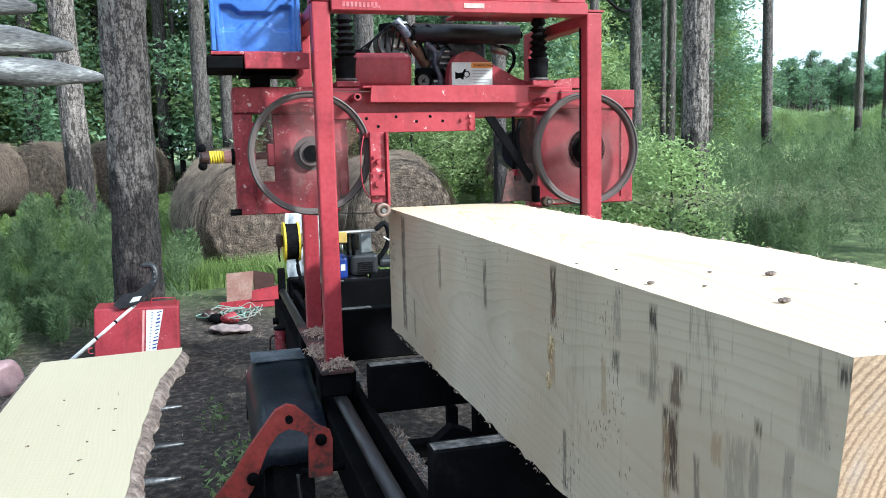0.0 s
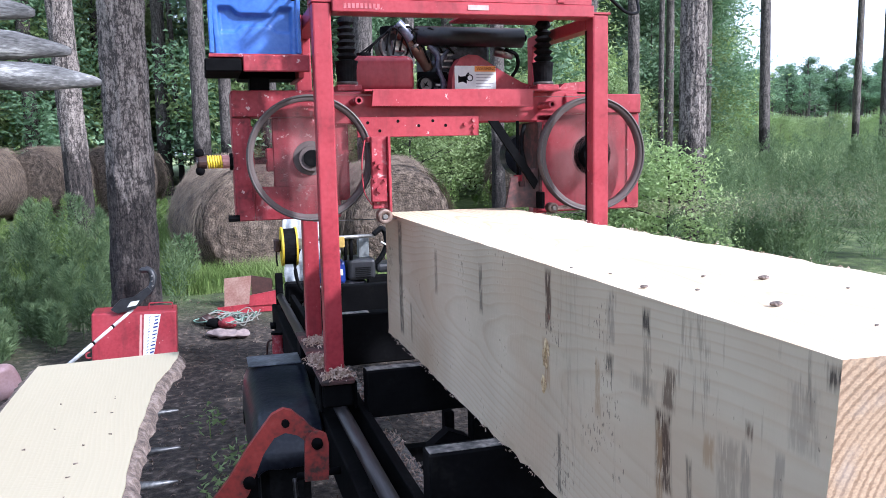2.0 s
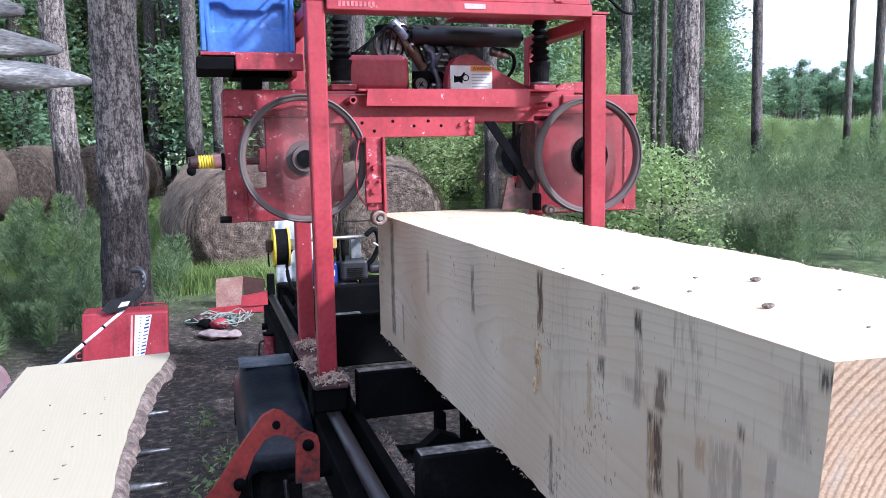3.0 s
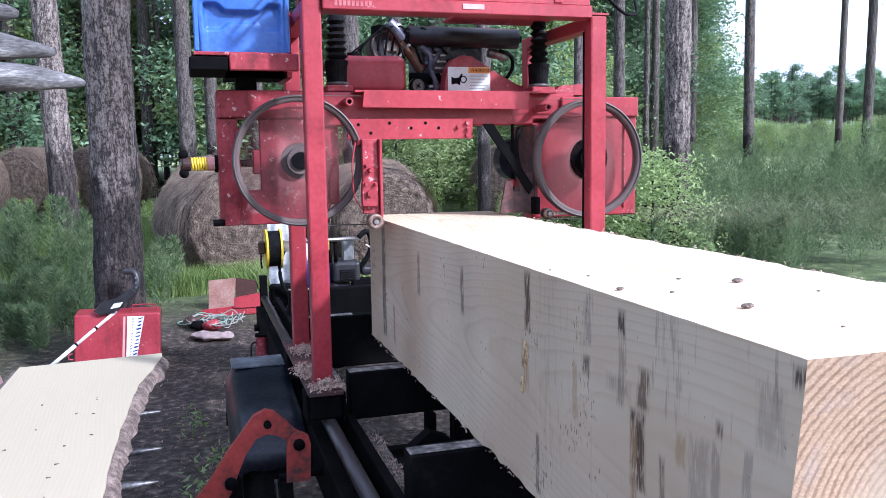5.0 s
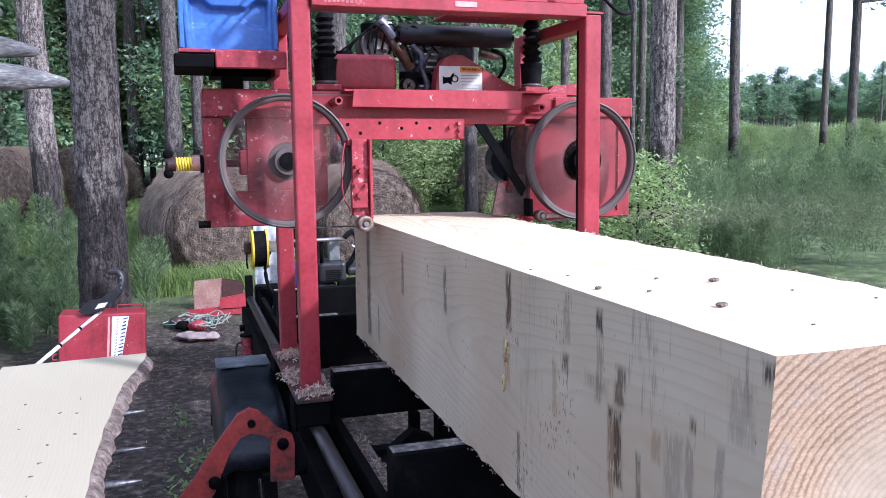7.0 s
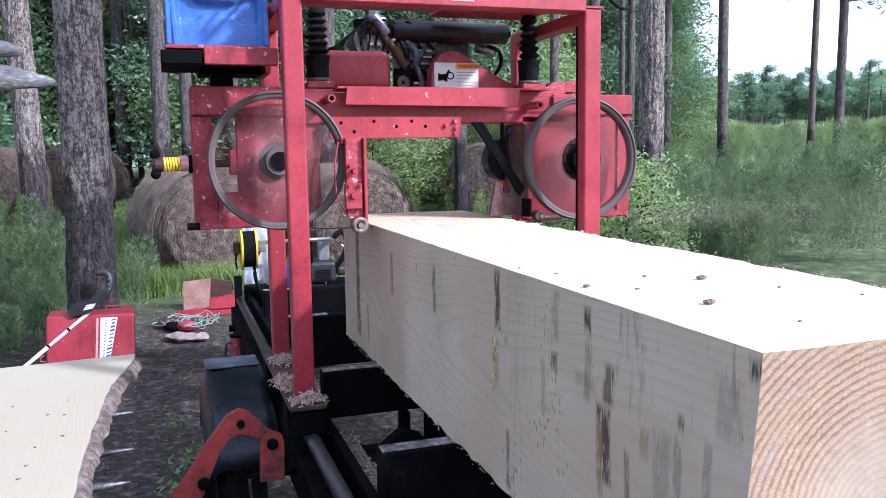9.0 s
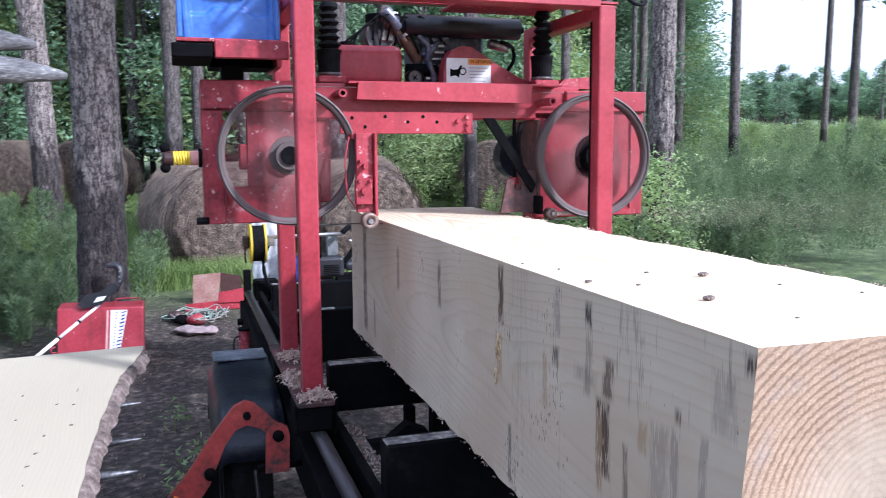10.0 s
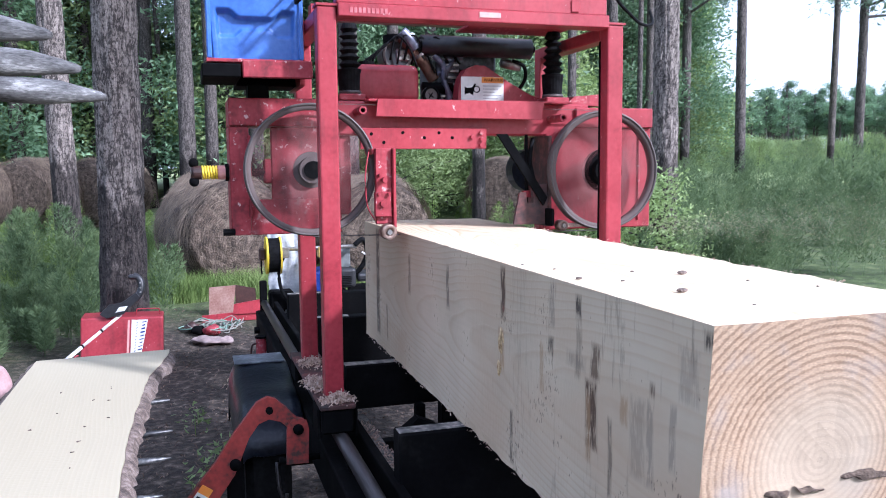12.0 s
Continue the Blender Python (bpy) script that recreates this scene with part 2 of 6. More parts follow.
def ground_material():
    m = bpy.data.materials.new("forest_floor")
    m.use_nodes = True
    n, l = m.node_tree.nodes, m.node_tree.links
    b = n["Principled BSDF"]
    geo = n.new("ShaderNodeNewGeometry")

    def nz(scale, detail):
        t = n.new("ShaderNodeTexNoise")
        t.inputs["Scale"].default_value, t.inputs["Detail"].default_value = scale, detail
        l.new(geo.outputs["Position"], t.inputs[0])
        return t

    def ramp(src, stops):
        r = n.new("ShaderNodeValToRGB")
        while len(r.color_ramp.elements) < len(stops):
            r.color_ramp.elements.new(0.5)
        for el, (p, c) in zip(r.color_ramp.elements, stops):
            el.position, el.color = p, (*c, 1)
        l.new(src, r.inputs[0])
        return r

    litter = ramp(nz(22, 8).outputs[0], [(0.3, (0.014, 0.010, 0.008)), (0.5, (0.042, 0.031, 0.024)), (0.62, (0.09, 0.068, 0.053)), (0.75, (0.22, 0.175, 0.14))])
    green = ramp(nz(7, 8).outputs[0], [(0.3, (0.03, 0.045, 0.015)), (0.55, (0.075, 0.11, 0.03)), (0.75, (0.17, 0.19, 0.08))])
    sep = n.new("ShaderNodeSeparateXYZ")
    l.new(geo.outputs["Position"], sep.inputs[0])
    # bare earth around the mill, grass further out
    dist = n.new("ShaderNodeVectorMath")
    dist.operation = "DISTANCE"
    l.new(geo.outputs["Position"], dist.inputs[0])
    dist.inputs[1].default_value = (0.0, 1.0, 0.0)
    big = nz(0.5, 6)
    add = n.new("ShaderNodeMath")
    add.operation = "MULTIPLY_ADD"
    add.inputs[1].default_value = 5.0
    l.new(big.outputs[0], add.inputs[0])
    l.new(dist.outputs["Value"], add.inputs[2])
    mr = n.new("ShaderNodeMapRange")
    mr.inputs[1].default_value, mr.inputs[2].default_value = 7.2, 9.5
    l.new(add.outputs[0], mr.inputs[0])
    mx = n.new("ShaderNodeMix")
    mx.data_type = "RGBA"
    l.new(mr.outputs[0], mx.inputs["Factor"])
    l.new(litter.outputs[0], mx.inputs["A"])
    l.new(green.outputs[0], mx.inputs["B"])
    # mown straw-green field beyond the weeds
    mr2 = n.new("ShaderNodeMapRange")
    mr2.inputs[1].default_value, mr2.inputs[2].default_value = 24.0, 30.0
    l.new(add.outputs[0], mr2.inputs[0])
    mx2 = n.new("ShaderNodeMix")
    mx2.data_type = "RGBA"
    l.new(mr2.outputs[0], mx2.inputs["Factor"])
    l.new(mx.outputs["Result"], mx2.inputs["A"])
    l.new(ramp(nz(3, 6).outputs[0], [(0.35, (0.20, 0.26, 0.09)), (0.65, (0.38, 0.42, 0.2))]).outputs[0], mx2.inputs["B"])
    l.new(mx2.outputs["Result"], b.inputs["Base Color"])
    bp = n.new("ShaderNodeBump")
    bp.inputs["Strength"].default_value, bp.inputs["Distance"].default_value = 0.8, 0.03
    l.new(nz(40, 8).outputs[0], bp.inputs["Height"])
    l.new(bp.outputs[0], b.inputs["Normal"])
    b.inputs["Roughness"].default_value = 0.95
    return m


GROUND = ground_material()


def wood_material(name, px, pz, light, dark, stain, blotch=True):
    """Sawn pine: year rings round an axis along y, fine saw marks, and grey-brown stains on the sides."""
    m = bpy.data.materials.new(name)
    m.use_nodes = True
    n, l = m.node_tree.nodes, m.node_tree.links
    b = n["Principled BSDF"]
    geo = n.new("ShaderNodeTexCoord")
    sep = n.new("ShaderNodeSeparateXYZ")
    l.new(geo.outputs["Object"], sep.inputs[0])

    def math_node(op, a, c=None, d=None):
        t = n.new("ShaderNodeMath")
        t.operation = op
        for i, v in enumerate((a, c, d)):
            if v is None:
                continue
            if isinstance(v, (int, float)):
                t.inputs[i].default_value = v
            else:
                l.new(v, t.inputs[i])
        return t.outputs[0]

    def nz(scale, detail, stretch=(1, 1, 1)):
        mp = n.new("ShaderNodeMapping")
        mp.inputs["Scale"].default_value = stretch
        l.new(geo.outputs["Object"], mp.inputs[0])
        t = n.new("ShaderNodeTexNoise")
        t.inputs["Scale"].default_value, t.inputs["Detail"].default_value = scale, detail
        l.new(mp.outputs[0], t.inputs[0])
        return t.outputs[0]

    def ramp(src, stops):
        r = n.new("ShaderNodeValToRGB")
        while len(r.color_ramp.elements) < len(stops):
            r.color_ramp.elements.new(0.5)
        for el, (p, c) in zip(r.color_ramp.elements, stops):
            el.position, el.color = p, (*c, 1)
        l.new(src, r.inputs[0])
        return r.outputs[0]

    def mixed(f, a, c, blend="MIX"):
        x = n.new("ShaderNodeMix")
        x.data_type, x.blend_type = "RGBA", blend
        if isinstance(f, float):
            x.inputs["Factor"].default_value = f
        else:
            l.new(f, x.inputs["Factor"])
        for key, v in (("A", a), ("B", c)):
            if isinstance(v, tuple):
                x.inputs[key].default_value = (*v, 1)
            else:
                l.new(v, x.inputs[key])
        return x.outputs["Result"]

    dx = math_node("SUBTRACT", sep.outputs[0], px)
    dz = math_node("SUBTRACT", sep.outputs[2], pz)
    wob = nz(2.2, 3, (1, 0.5, 1))
    r2 = math_node("ADD", math_node("MULTIPLY", dx, dx), math_node("MULTIPLY", dz, dz))
    rad = math_node("SQRT", r2)
    rad = math_node("MULTIPLY_ADD", wob, 0.07, rad)
    rad = math_node("MULTIPLY_ADD", sep.outputs[1], 0.045, rad)
    ring = math_node("FRACT", math_node("MULTIPLY", rad, 88.0))
    ringcol = ramp(ring, [(0.0, light), (0.55, tuple(0.93 * c for c in light)), (0.85, dark), (1.0, light)])
    fibre = nz(90, 3, (1, 0.05, 1))
    col = mixed(0.35 if blotch else 0.55, ringcol, ramp(fibre, [(0.3, tuple((0.75 if blotch else 0.965) * c for c in light)), (0.7, tuple(min(1, (1.1 if blotch else 1.03) * c) for c in light))]))
    if blotch:
        gn = n.new("ShaderNodeNewGeometry")
        ny = n.new("ShaderNodeSeparateXYZ")
        l.new(gn.outputs["Normal"], ny.inputs[0])
        end = math_node("GREATER_THAN", math_node("MULTIPLY", ny.outputs[1], -1.0), 0.7)
        rw = math_node("MULTIPLY_ADD", nz(2.6, 3, (1, 0.0, 1)), 0.022, math_node("SQRT", r2))
        rw = math_node("MULTIPLY_ADD", nz(130, 4, (1, 0.0, 1)), 0.007, rw)
        ering = math_node("FRACT", math_node("MULTIPLY", rw, 86.0))
        ecol = ramp(ering, [(0.0, (0.43, 0.345, 0.255)), (0.42, (0.39, 0.30, 0.21)), (0.64, (0.13, 0.08, 0.048)), (0.84, (0.2, 0.135, 0.085)), (1.0, (0.43, 0.345, 0.255))])
        diag = nz(1.0, 4, (14, 0.0, 90))
        ecol = mixed(0.22, ecol, ramp(diag, [(0.35, (0.25, 0.17, 0.11)), (0.65, (0.5, 0.4, 0.3))]))
        ecol = mixed(ramp(nz(14, 6, (1, 0, 1)), [(0.33, (0.5, 0.5, 0.5)), (0.5, (0.0, 0.0, 0.0))]), ecol, (0.40, 0.315, 0.23))
        ecol = mixed(0.5, ecol, ramp(nz(230, 5, (1, 0, 1.6)), [(0.32, (0.22, 0.14, 0.09)), (0.52, (0.52, 0.38, 0.27)), (0.7, (0.74, 0.61, 0.48))]), "OVERLAY")
        ecol = mixed(ramp(nz(9, 5, (1, 0, 1)), [(0.55, (0, 0, 0)), (0.72, (0.6, 0.6, 0.6))]), ecol, (0.30, 0.29, 0.29))
        ecol = mixed(ramp(rw, [(0.10, (0.72, 0.72, 0.72)), (0.17, (0.1, 0.1, 0.1))]), ecol, (0.47, 0.385, 0.285))
        col = mixed(end, col, ecol)
        gm = n.new("ShaderNodeNewGeometry")
        nx = n.new("ShaderNodeSeparateXYZ")
        l.new(gm.outputs["Normal"], nx.inputs[0])
        side = math_node("MULTIPLY", math_node("ABSOLUTE", nx.outputs[0]), 1.0)
        # duller grey-brown tone over the sawn side, and vertical drips of sap and mould
        grey = ramp(nz(3.0, 4), [(0.3, (0.34, 0.285, 0.21)), (0.7, (0.52, 0.445, 0.335))])
        col = mixed(math_node("MULTIPLY", side, 0.7), col, grey)
        tan = ramp(nz(2.6, 5, (1, 0.7, 1.4)), [(0.44, (0, 0, 0)), (0.62, (0.7, 0.7, 0.7))])
        col = mixed(math_node("MULTIPLY", tan, side), col, (0.47, 0.35, 0.235))
        # drips and mould: y, half width, bottom, top, strength
        streak = ramp(nz(230, 4, (1, 1, 0.11)), [(0.43, (0, 0, 0)), (0.56, (1, 1, 1))])
        patch = ramp(nz(48, 4, (1, 1, 0.4)), [(0.36, (0, 0, 0)), (0.55, (1, 1, 1))])
        for y0, half, z0, z1, power, tone in STAINS:
            off = math_node("ABSOLUTE", math_node("SUBTRACT", math_node("MULTIPLY_ADD", nz(5, 2, (1, 0.3, 1)), 0.02, sep.outputs[1]), y0 + 0.010))
            across = math_node("SUBTRACT", 1.0, math_node("DIVIDE", off, half * 1.6))
            lo = math_node("MULTIPLY", math_node("SUBTRACT", sep.outputs[2], z0), 40.0)
            hi = math_node("MULTIPLY", math_node("SUBTRACT", z1, sep.outputs[2]), 40.0)
            along = math_node("MINIMUM", math_node("MINIMUM", lo, hi), 1.0)
            body = math_node("MINIMUM", math_node("MULTIPLY", across, 1.6), along)
            body.node.use_clamp = True
            grain = math_node("MULTIPLY_ADD", streak, 0.62, math_node("MULTIPLY", patch, 0.38))
            body = math_node("MULTIPLY", math_node("MULTIPLY", body, grain), 2.1)
            body.node.use_clamp = True
            col = mixed(math_node("MULTIPLY", math_node("MULTIPLY", body, side), power), col, tone)
        haze = ramp(math_node("MULTIPLY", nz(6, 4, (1, 1, 0.4)), nz(70, 5, (1, 1, 0.13))), [(0.29, (0, 0, 0)), (0.36, (1, 1, 1))])
        near = math_node("SUBTRACT", 1.0, math_node("MULTIPLY", sep.outputs[1], 0.9))
        near.node.use_clamp = True
        col = mixed(math_node("MULTIPLY", math_node("MULTIPLY", math_node("MULTIPLY", haze, streak), side), math_node("MULTIPLY", near, 0.6)), col, stain)
        speck = ramp(math_node("MULTIPLY", nz(130, 2, (1, 1, 0.4)), nz(6, 3)), [(0.385, (0, 0, 0)), (0.41, (1, 1, 1))])
        col = mixed(math_node("MULTIPLY", math_node("MULTIPLY", speck, side), 0.6), col, (0.055, 0.04, 0.028))
    l.new(col, b.inputs["Base Color"])
    bp = n.new("ShaderNodeBump")
    bp.inputs["Strength"].default_value, bp.inputs["Distance"].default_value = 0.3, 0.003
    l.new(math_node("ADD", ring, nz(140, 3, (0.3, 1.0, 0.3))), bp.inputs["Height"])
    l.new(bp.outputs[0], b.inputs["Normal"])
    b.inputs["Roughness"].default_value = 0.8
    return m


DUSKY = (0.2, 0.16, 0.12)
DARK, BROWNISH, GREYISH, AMBER = (0.038, 0.028, 0.021), (0.085, 0.05, 0.03), (0.2, 0.165, 0.13), (0.32, 0.2, 0.10)
STAINS = [(2.20, 0.022, 0.80, 1.23, 0.8, DARK), (1.71, 0.012, 1.03, 1.18, 0.6, BROWNISH), (1.275, 0.010, 1.05, 1.19, 0.7, DARK), (0.832, 0.011, 1.10, 1.235, 1.0, BROWNISH),
          (0.846, 0.014, 0.97, 1.085, 0.7, AMBER), (0.552, 0.008, 1.13, 1.235, 0.6, GREYISH), (0.558, 0.010, 1.07, 1.12, 0.8, DARK), (0.432, 0.009, 1.17, 1.225, 0.95, DARK),
          (0.431, 0.009, 1.05, 1.18, 0.4, DARK), (0.360, 0.014, 1.065, 1.145, 0.8, BROWNISH), (0.373, 0.017, 0.93, 1.07, 1.0, BROWNISH), (0.385, 0.007, 0.90, 1.05, 0.7, AMBER), (0.440, 0.03, 1.07, 1.11, 0.5, DUSKY),
          (0.250, 0.010, 1.01, 1.075, 0.6, AMBER), (0.205, 0.018, 0.93, 1.085, 0.45, DUSKY), (0.165, 0.008, 0.93, 1.09, 0.6, GREYISH), (0.30, 0.006, 0.86, 1.02, 0.6, DARK), (0.10, 0.007, 0.98, 1.10, 0.55, GREYISH), (0.06, 0.02, 1.10, 1.2, 0.4, GREYISH), (0.162, 0.006, 1.085, 1.12, 0.8, BROWNISH), (0.005, 0.012, 1.195, 1.235, 0.9, DARK),
          (0.603, 0.008, 0.98, 1.10, 0.6, AMBER), (0.778, 0.006, 0.76, 0.90, 0.7, DARK), (2.05, 0.008, 0.80, 0.95, 0.6, DARK), (1.95, 0.16, 0.74, 0.90, 0.25, AMBER)]
CANT = wood_material("sawn_pine", 0.215, 1.01, (0.74, 0.60, 0.42), (0.50, 0.31, 0.16), (0.13, 0.10, 0.075))
SLAB = wood_material("fresh_pine", -1.05, 0.45, (0.47, 0.41, 0.29), (0.445, 0.38, 0.26), (0.3, 0.2, 0.1), blotch=False)


TORN = mat("torn_wood", [(0.22, 0.13, 0.06), (0.46, 0.33, 0.18), (0.62, 0.48, 0.29)], 60, 0.9, bump=0.6, fine=200)
POCKET = mat("ingrown_bark", [(0.025, 0.016, 0.011), (0.08, 0.055, 0.04), (0.16, 0.12, 0.09)], 60, 0.9, bump=0.8, fine=200)
RUSTY_KNOT = mat("pine_knot", [(0.06, 0.025, 0.015), (0.16, 0.07, 0.04)], 60, 0.6, bump=0.2)


# ---- building helpers ----
ORIGIN = {}


def thing(name, at, label, category, group="", kind=""):
    """A top-level thing: an Empty at its base."""
    ob = new(name)
    ob.location = at
    ORIGIN[ob] = Vector(at)
    return tagged(ob, label, category, group, kind)


def mesh_from(name, bm, material, smooth=False):
    me = bpy.data.meshes.new(name)
    bmesh.ops.recalc_face_normals(bm, faces=bm.faces)
    bm.to_mesh(me)
    bm.free()
    me.materials.append(material)
    if smooth:
        for p in me.polygons:
            p.use_smooth = True
    return me


def part(name, bm, material, parent=None, label="", origin=None, smooth=False):
    """One mesh object from a bmesh in world coordinates, under a thing or a part."""
    up = ORIGIN.get(parent, Vector())
    o = Vector(origin) if origin is not None else up
    bmesh.ops.translate(bm, vec=-o, verts=bm.verts)
    ob = new(name, mesh_from(name, bm, material, smooth))
    ob.parent = parent
    ob.location = o - up
    ORIGIN[ob] = o
    if label:
        ob["label"] = label
    return ob


def solid(name, bm, material, at, label, category, group="", kind="", smooth=False):
    """A top-level thing of one mesh."""
    ob = part(name, bm, material, None, "", at, smooth)
    return tagged(ob, label, category, group, kind)


def box(bm, x0, x1, y0, y1, z0, z1, bevel=0.004, seg=1):
    r = bmesh.ops.create_cube(bm, size=1.0)
    for v in r["verts"]:
        v.co = Vector(((x0 + x1) / 2 + v.co.x * (x1 - x0), (y0 + y1) / 2 + v.co.y * (y1 - y0), (z0 + z1) / 2 + v.co.z * (z1 - z0)))
    if bevel:
        es = list({e for v in r["verts"] for e in v.link_edges})
        bmesh.ops.bevel(bm, geom=es, offset=bevel, segments=seg, profile=0.5, affect="EDGES")
    return bm


def B(*a, **k):
    return box(bmesh.new(), *a, **k)


def cyl(bm, p0, p1, r0, r1=None, seg=20, caps=True):
    p0, p1 = Vector(p0), Vector(p1)
    d = p1 - p0
    m = Matrix.Translation((p0 + p1) / 2) @ d.to_track_quat("Z", "Y").to_matrix().to_4x4()
    bmesh.ops.create_cone(bm, cap_ends=caps, segments=seg, radius1=r0, radius2=r0 if r1 is None else r1, depth=d.length, matrix=m)
    return bm


def C(*a, **k):
    return cyl(bmesh.new(), *a, **k)


def ring(bm, c, axis, ro, ri, half, seg=48, lip=0.0):
    """A flat ring: outer and inner radius, half its width along axis ('x', 'y' or 'z')."""
    prof = [(ri, -half), (ro - lip, -half), (ro, -half + lip), (ro, half - lip), (ro - lip, half), (ri, half)] if lip else [(ri, -half), (ro, -half), (ro, half), (ri, half)]
    vs = []
    for i in range(seg):
        a = 2 * math.pi * i / seg
        row = []
        for r, h in prof:
            u, w = r * math.cos(a), r * math.sin(a)
            p = {"x": (h, u, w), "y": (u, h, w), "z": (u, w, h)}[axis]
            row.append(bm.verts.new(Vector(c) + Vector(p)))
        vs.append(row)
    k = len(prof)
    for i in range(seg):
        for j in range(k):
            bm.faces.new((vs[i][j], vs[i][(j + 1) % k], vs[(i + 1) % seg][(j + 1) % k], vs[(i + 1) % seg][j]))
    return bm


def prism(bm, outline, y0, y1):
    """An outline of (x, z) points, extruded from y0 to y1."""
    a = [bm.verts.new((x, y0, z)) for x, z in outline]
    b = [bm.verts.new((x, y1, z)) for x, z in outline]
    bm.faces.new(a)
    bm.faces.new(list(reversed(b)))
    for i in range(len(a)):
        j = (i + 1) % len(a)
        bm.faces.new((a[i], b[i], b[j], a[j]))
    return bm


def cable(bm, pts, r, seg=6):
    """A round cable through points, smoothed."""
    pts = [Vector(p) for p in pts]
    fine = []
    for i in range(len(pts) - 1):
        a, b, c, d = pts[max(0, i - 1)], pts[i], pts[i + 1], pts[min(len(pts) - 1, i + 2)]
        for k in range(5):
            t = k / 5
            fine.append(0.5 * ((2 * b) + (c - a) * t + (2 * a - 5 * b + 4 * c - d) * t * t + (3 * b - a - 3 * c + d) * t ** 3))
    fine.append(pts[-1])
    rows = []
    for i, p in enumerate(fine):
        d = (fine[min(i + 1, len(fine) - 1)] - fine[max(0, i - 1)]).normalized()
        q = d.to_track_quat("Z", "Y")
        rows.append([bm.verts.new(p + q @ Vector((r * math.cos(2 * math.pi * k / seg), r * math.sin(2 * math.pi * k / seg), 0))) for k in range(seg)])
    for i in range(len(rows) - 1):
        for k in range(seg):
            bm.faces.new((rows[i][k], rows[i][(k + 1) % seg], rows[i + 1][(k + 1) % seg], rows[i + 1][k]))
    bm.faces.new(rows[0])
    bm.faces.new(list(reversed(rows[-1])))
    return bm


def raw(name, verts, faces, material, smooth=False):
    me = bpy.data.meshes.new(name)
    me.from_pydata(verts, [], faces)
    me.materials.append(material)
    if smooth:
        for p in me.polygons:
            p.use_smooth = True
    return me


# ---- ground ----
def ground_height(x, y):
    """Gently uneven ground that rises a little away from the mill."""
    far = max(0.0, math.hypot(x, y - 1) - 3.6)
    return 0.03 * noise.noise(Vector((x * 0.35, y * 0.35, 0))) + 0.02 * noise.noise(Vector((x * 1.7, y * 1.7, 3))) + min(0.85, 0.07 * min(far, 4.3) + 0.022 * max(0.0, far - 4.3))


def build_ground():
    def axis(a, b, step, reach):
        inner = list(np.arange(a, b + 1e-6, step))
        out, s, v = [], step, inner[-1]
        while v < reach:
            s *= 1.35
            v += s
            out.append(v)
        low, s, v = [], step, inner[0]
        while v > -reach:
            s *= 1.35
            v -= s
            low.append(v)
        return list(reversed(low)) + inner + out
    xs, ys = axis(-5, 9, 0.16, 700), axis(-3, 16, 0.16, 700)
    verts = [(x, y, ground_height(x, y)) for y in ys for x in xs]
    w = len(xs)
    faces = [(j * w + i, j * w + i + 1, (j + 1) * w + i + 1, (j + 1) * w + i) for j in range(len(ys) - 1) for i in range(w - 1)]
    g = new("ground", raw("ground", verts, faces, GROUND, True))
    tagged(g, "brown earth with leaf litter turning to grass", "ground", kind="structure")


build_ground()


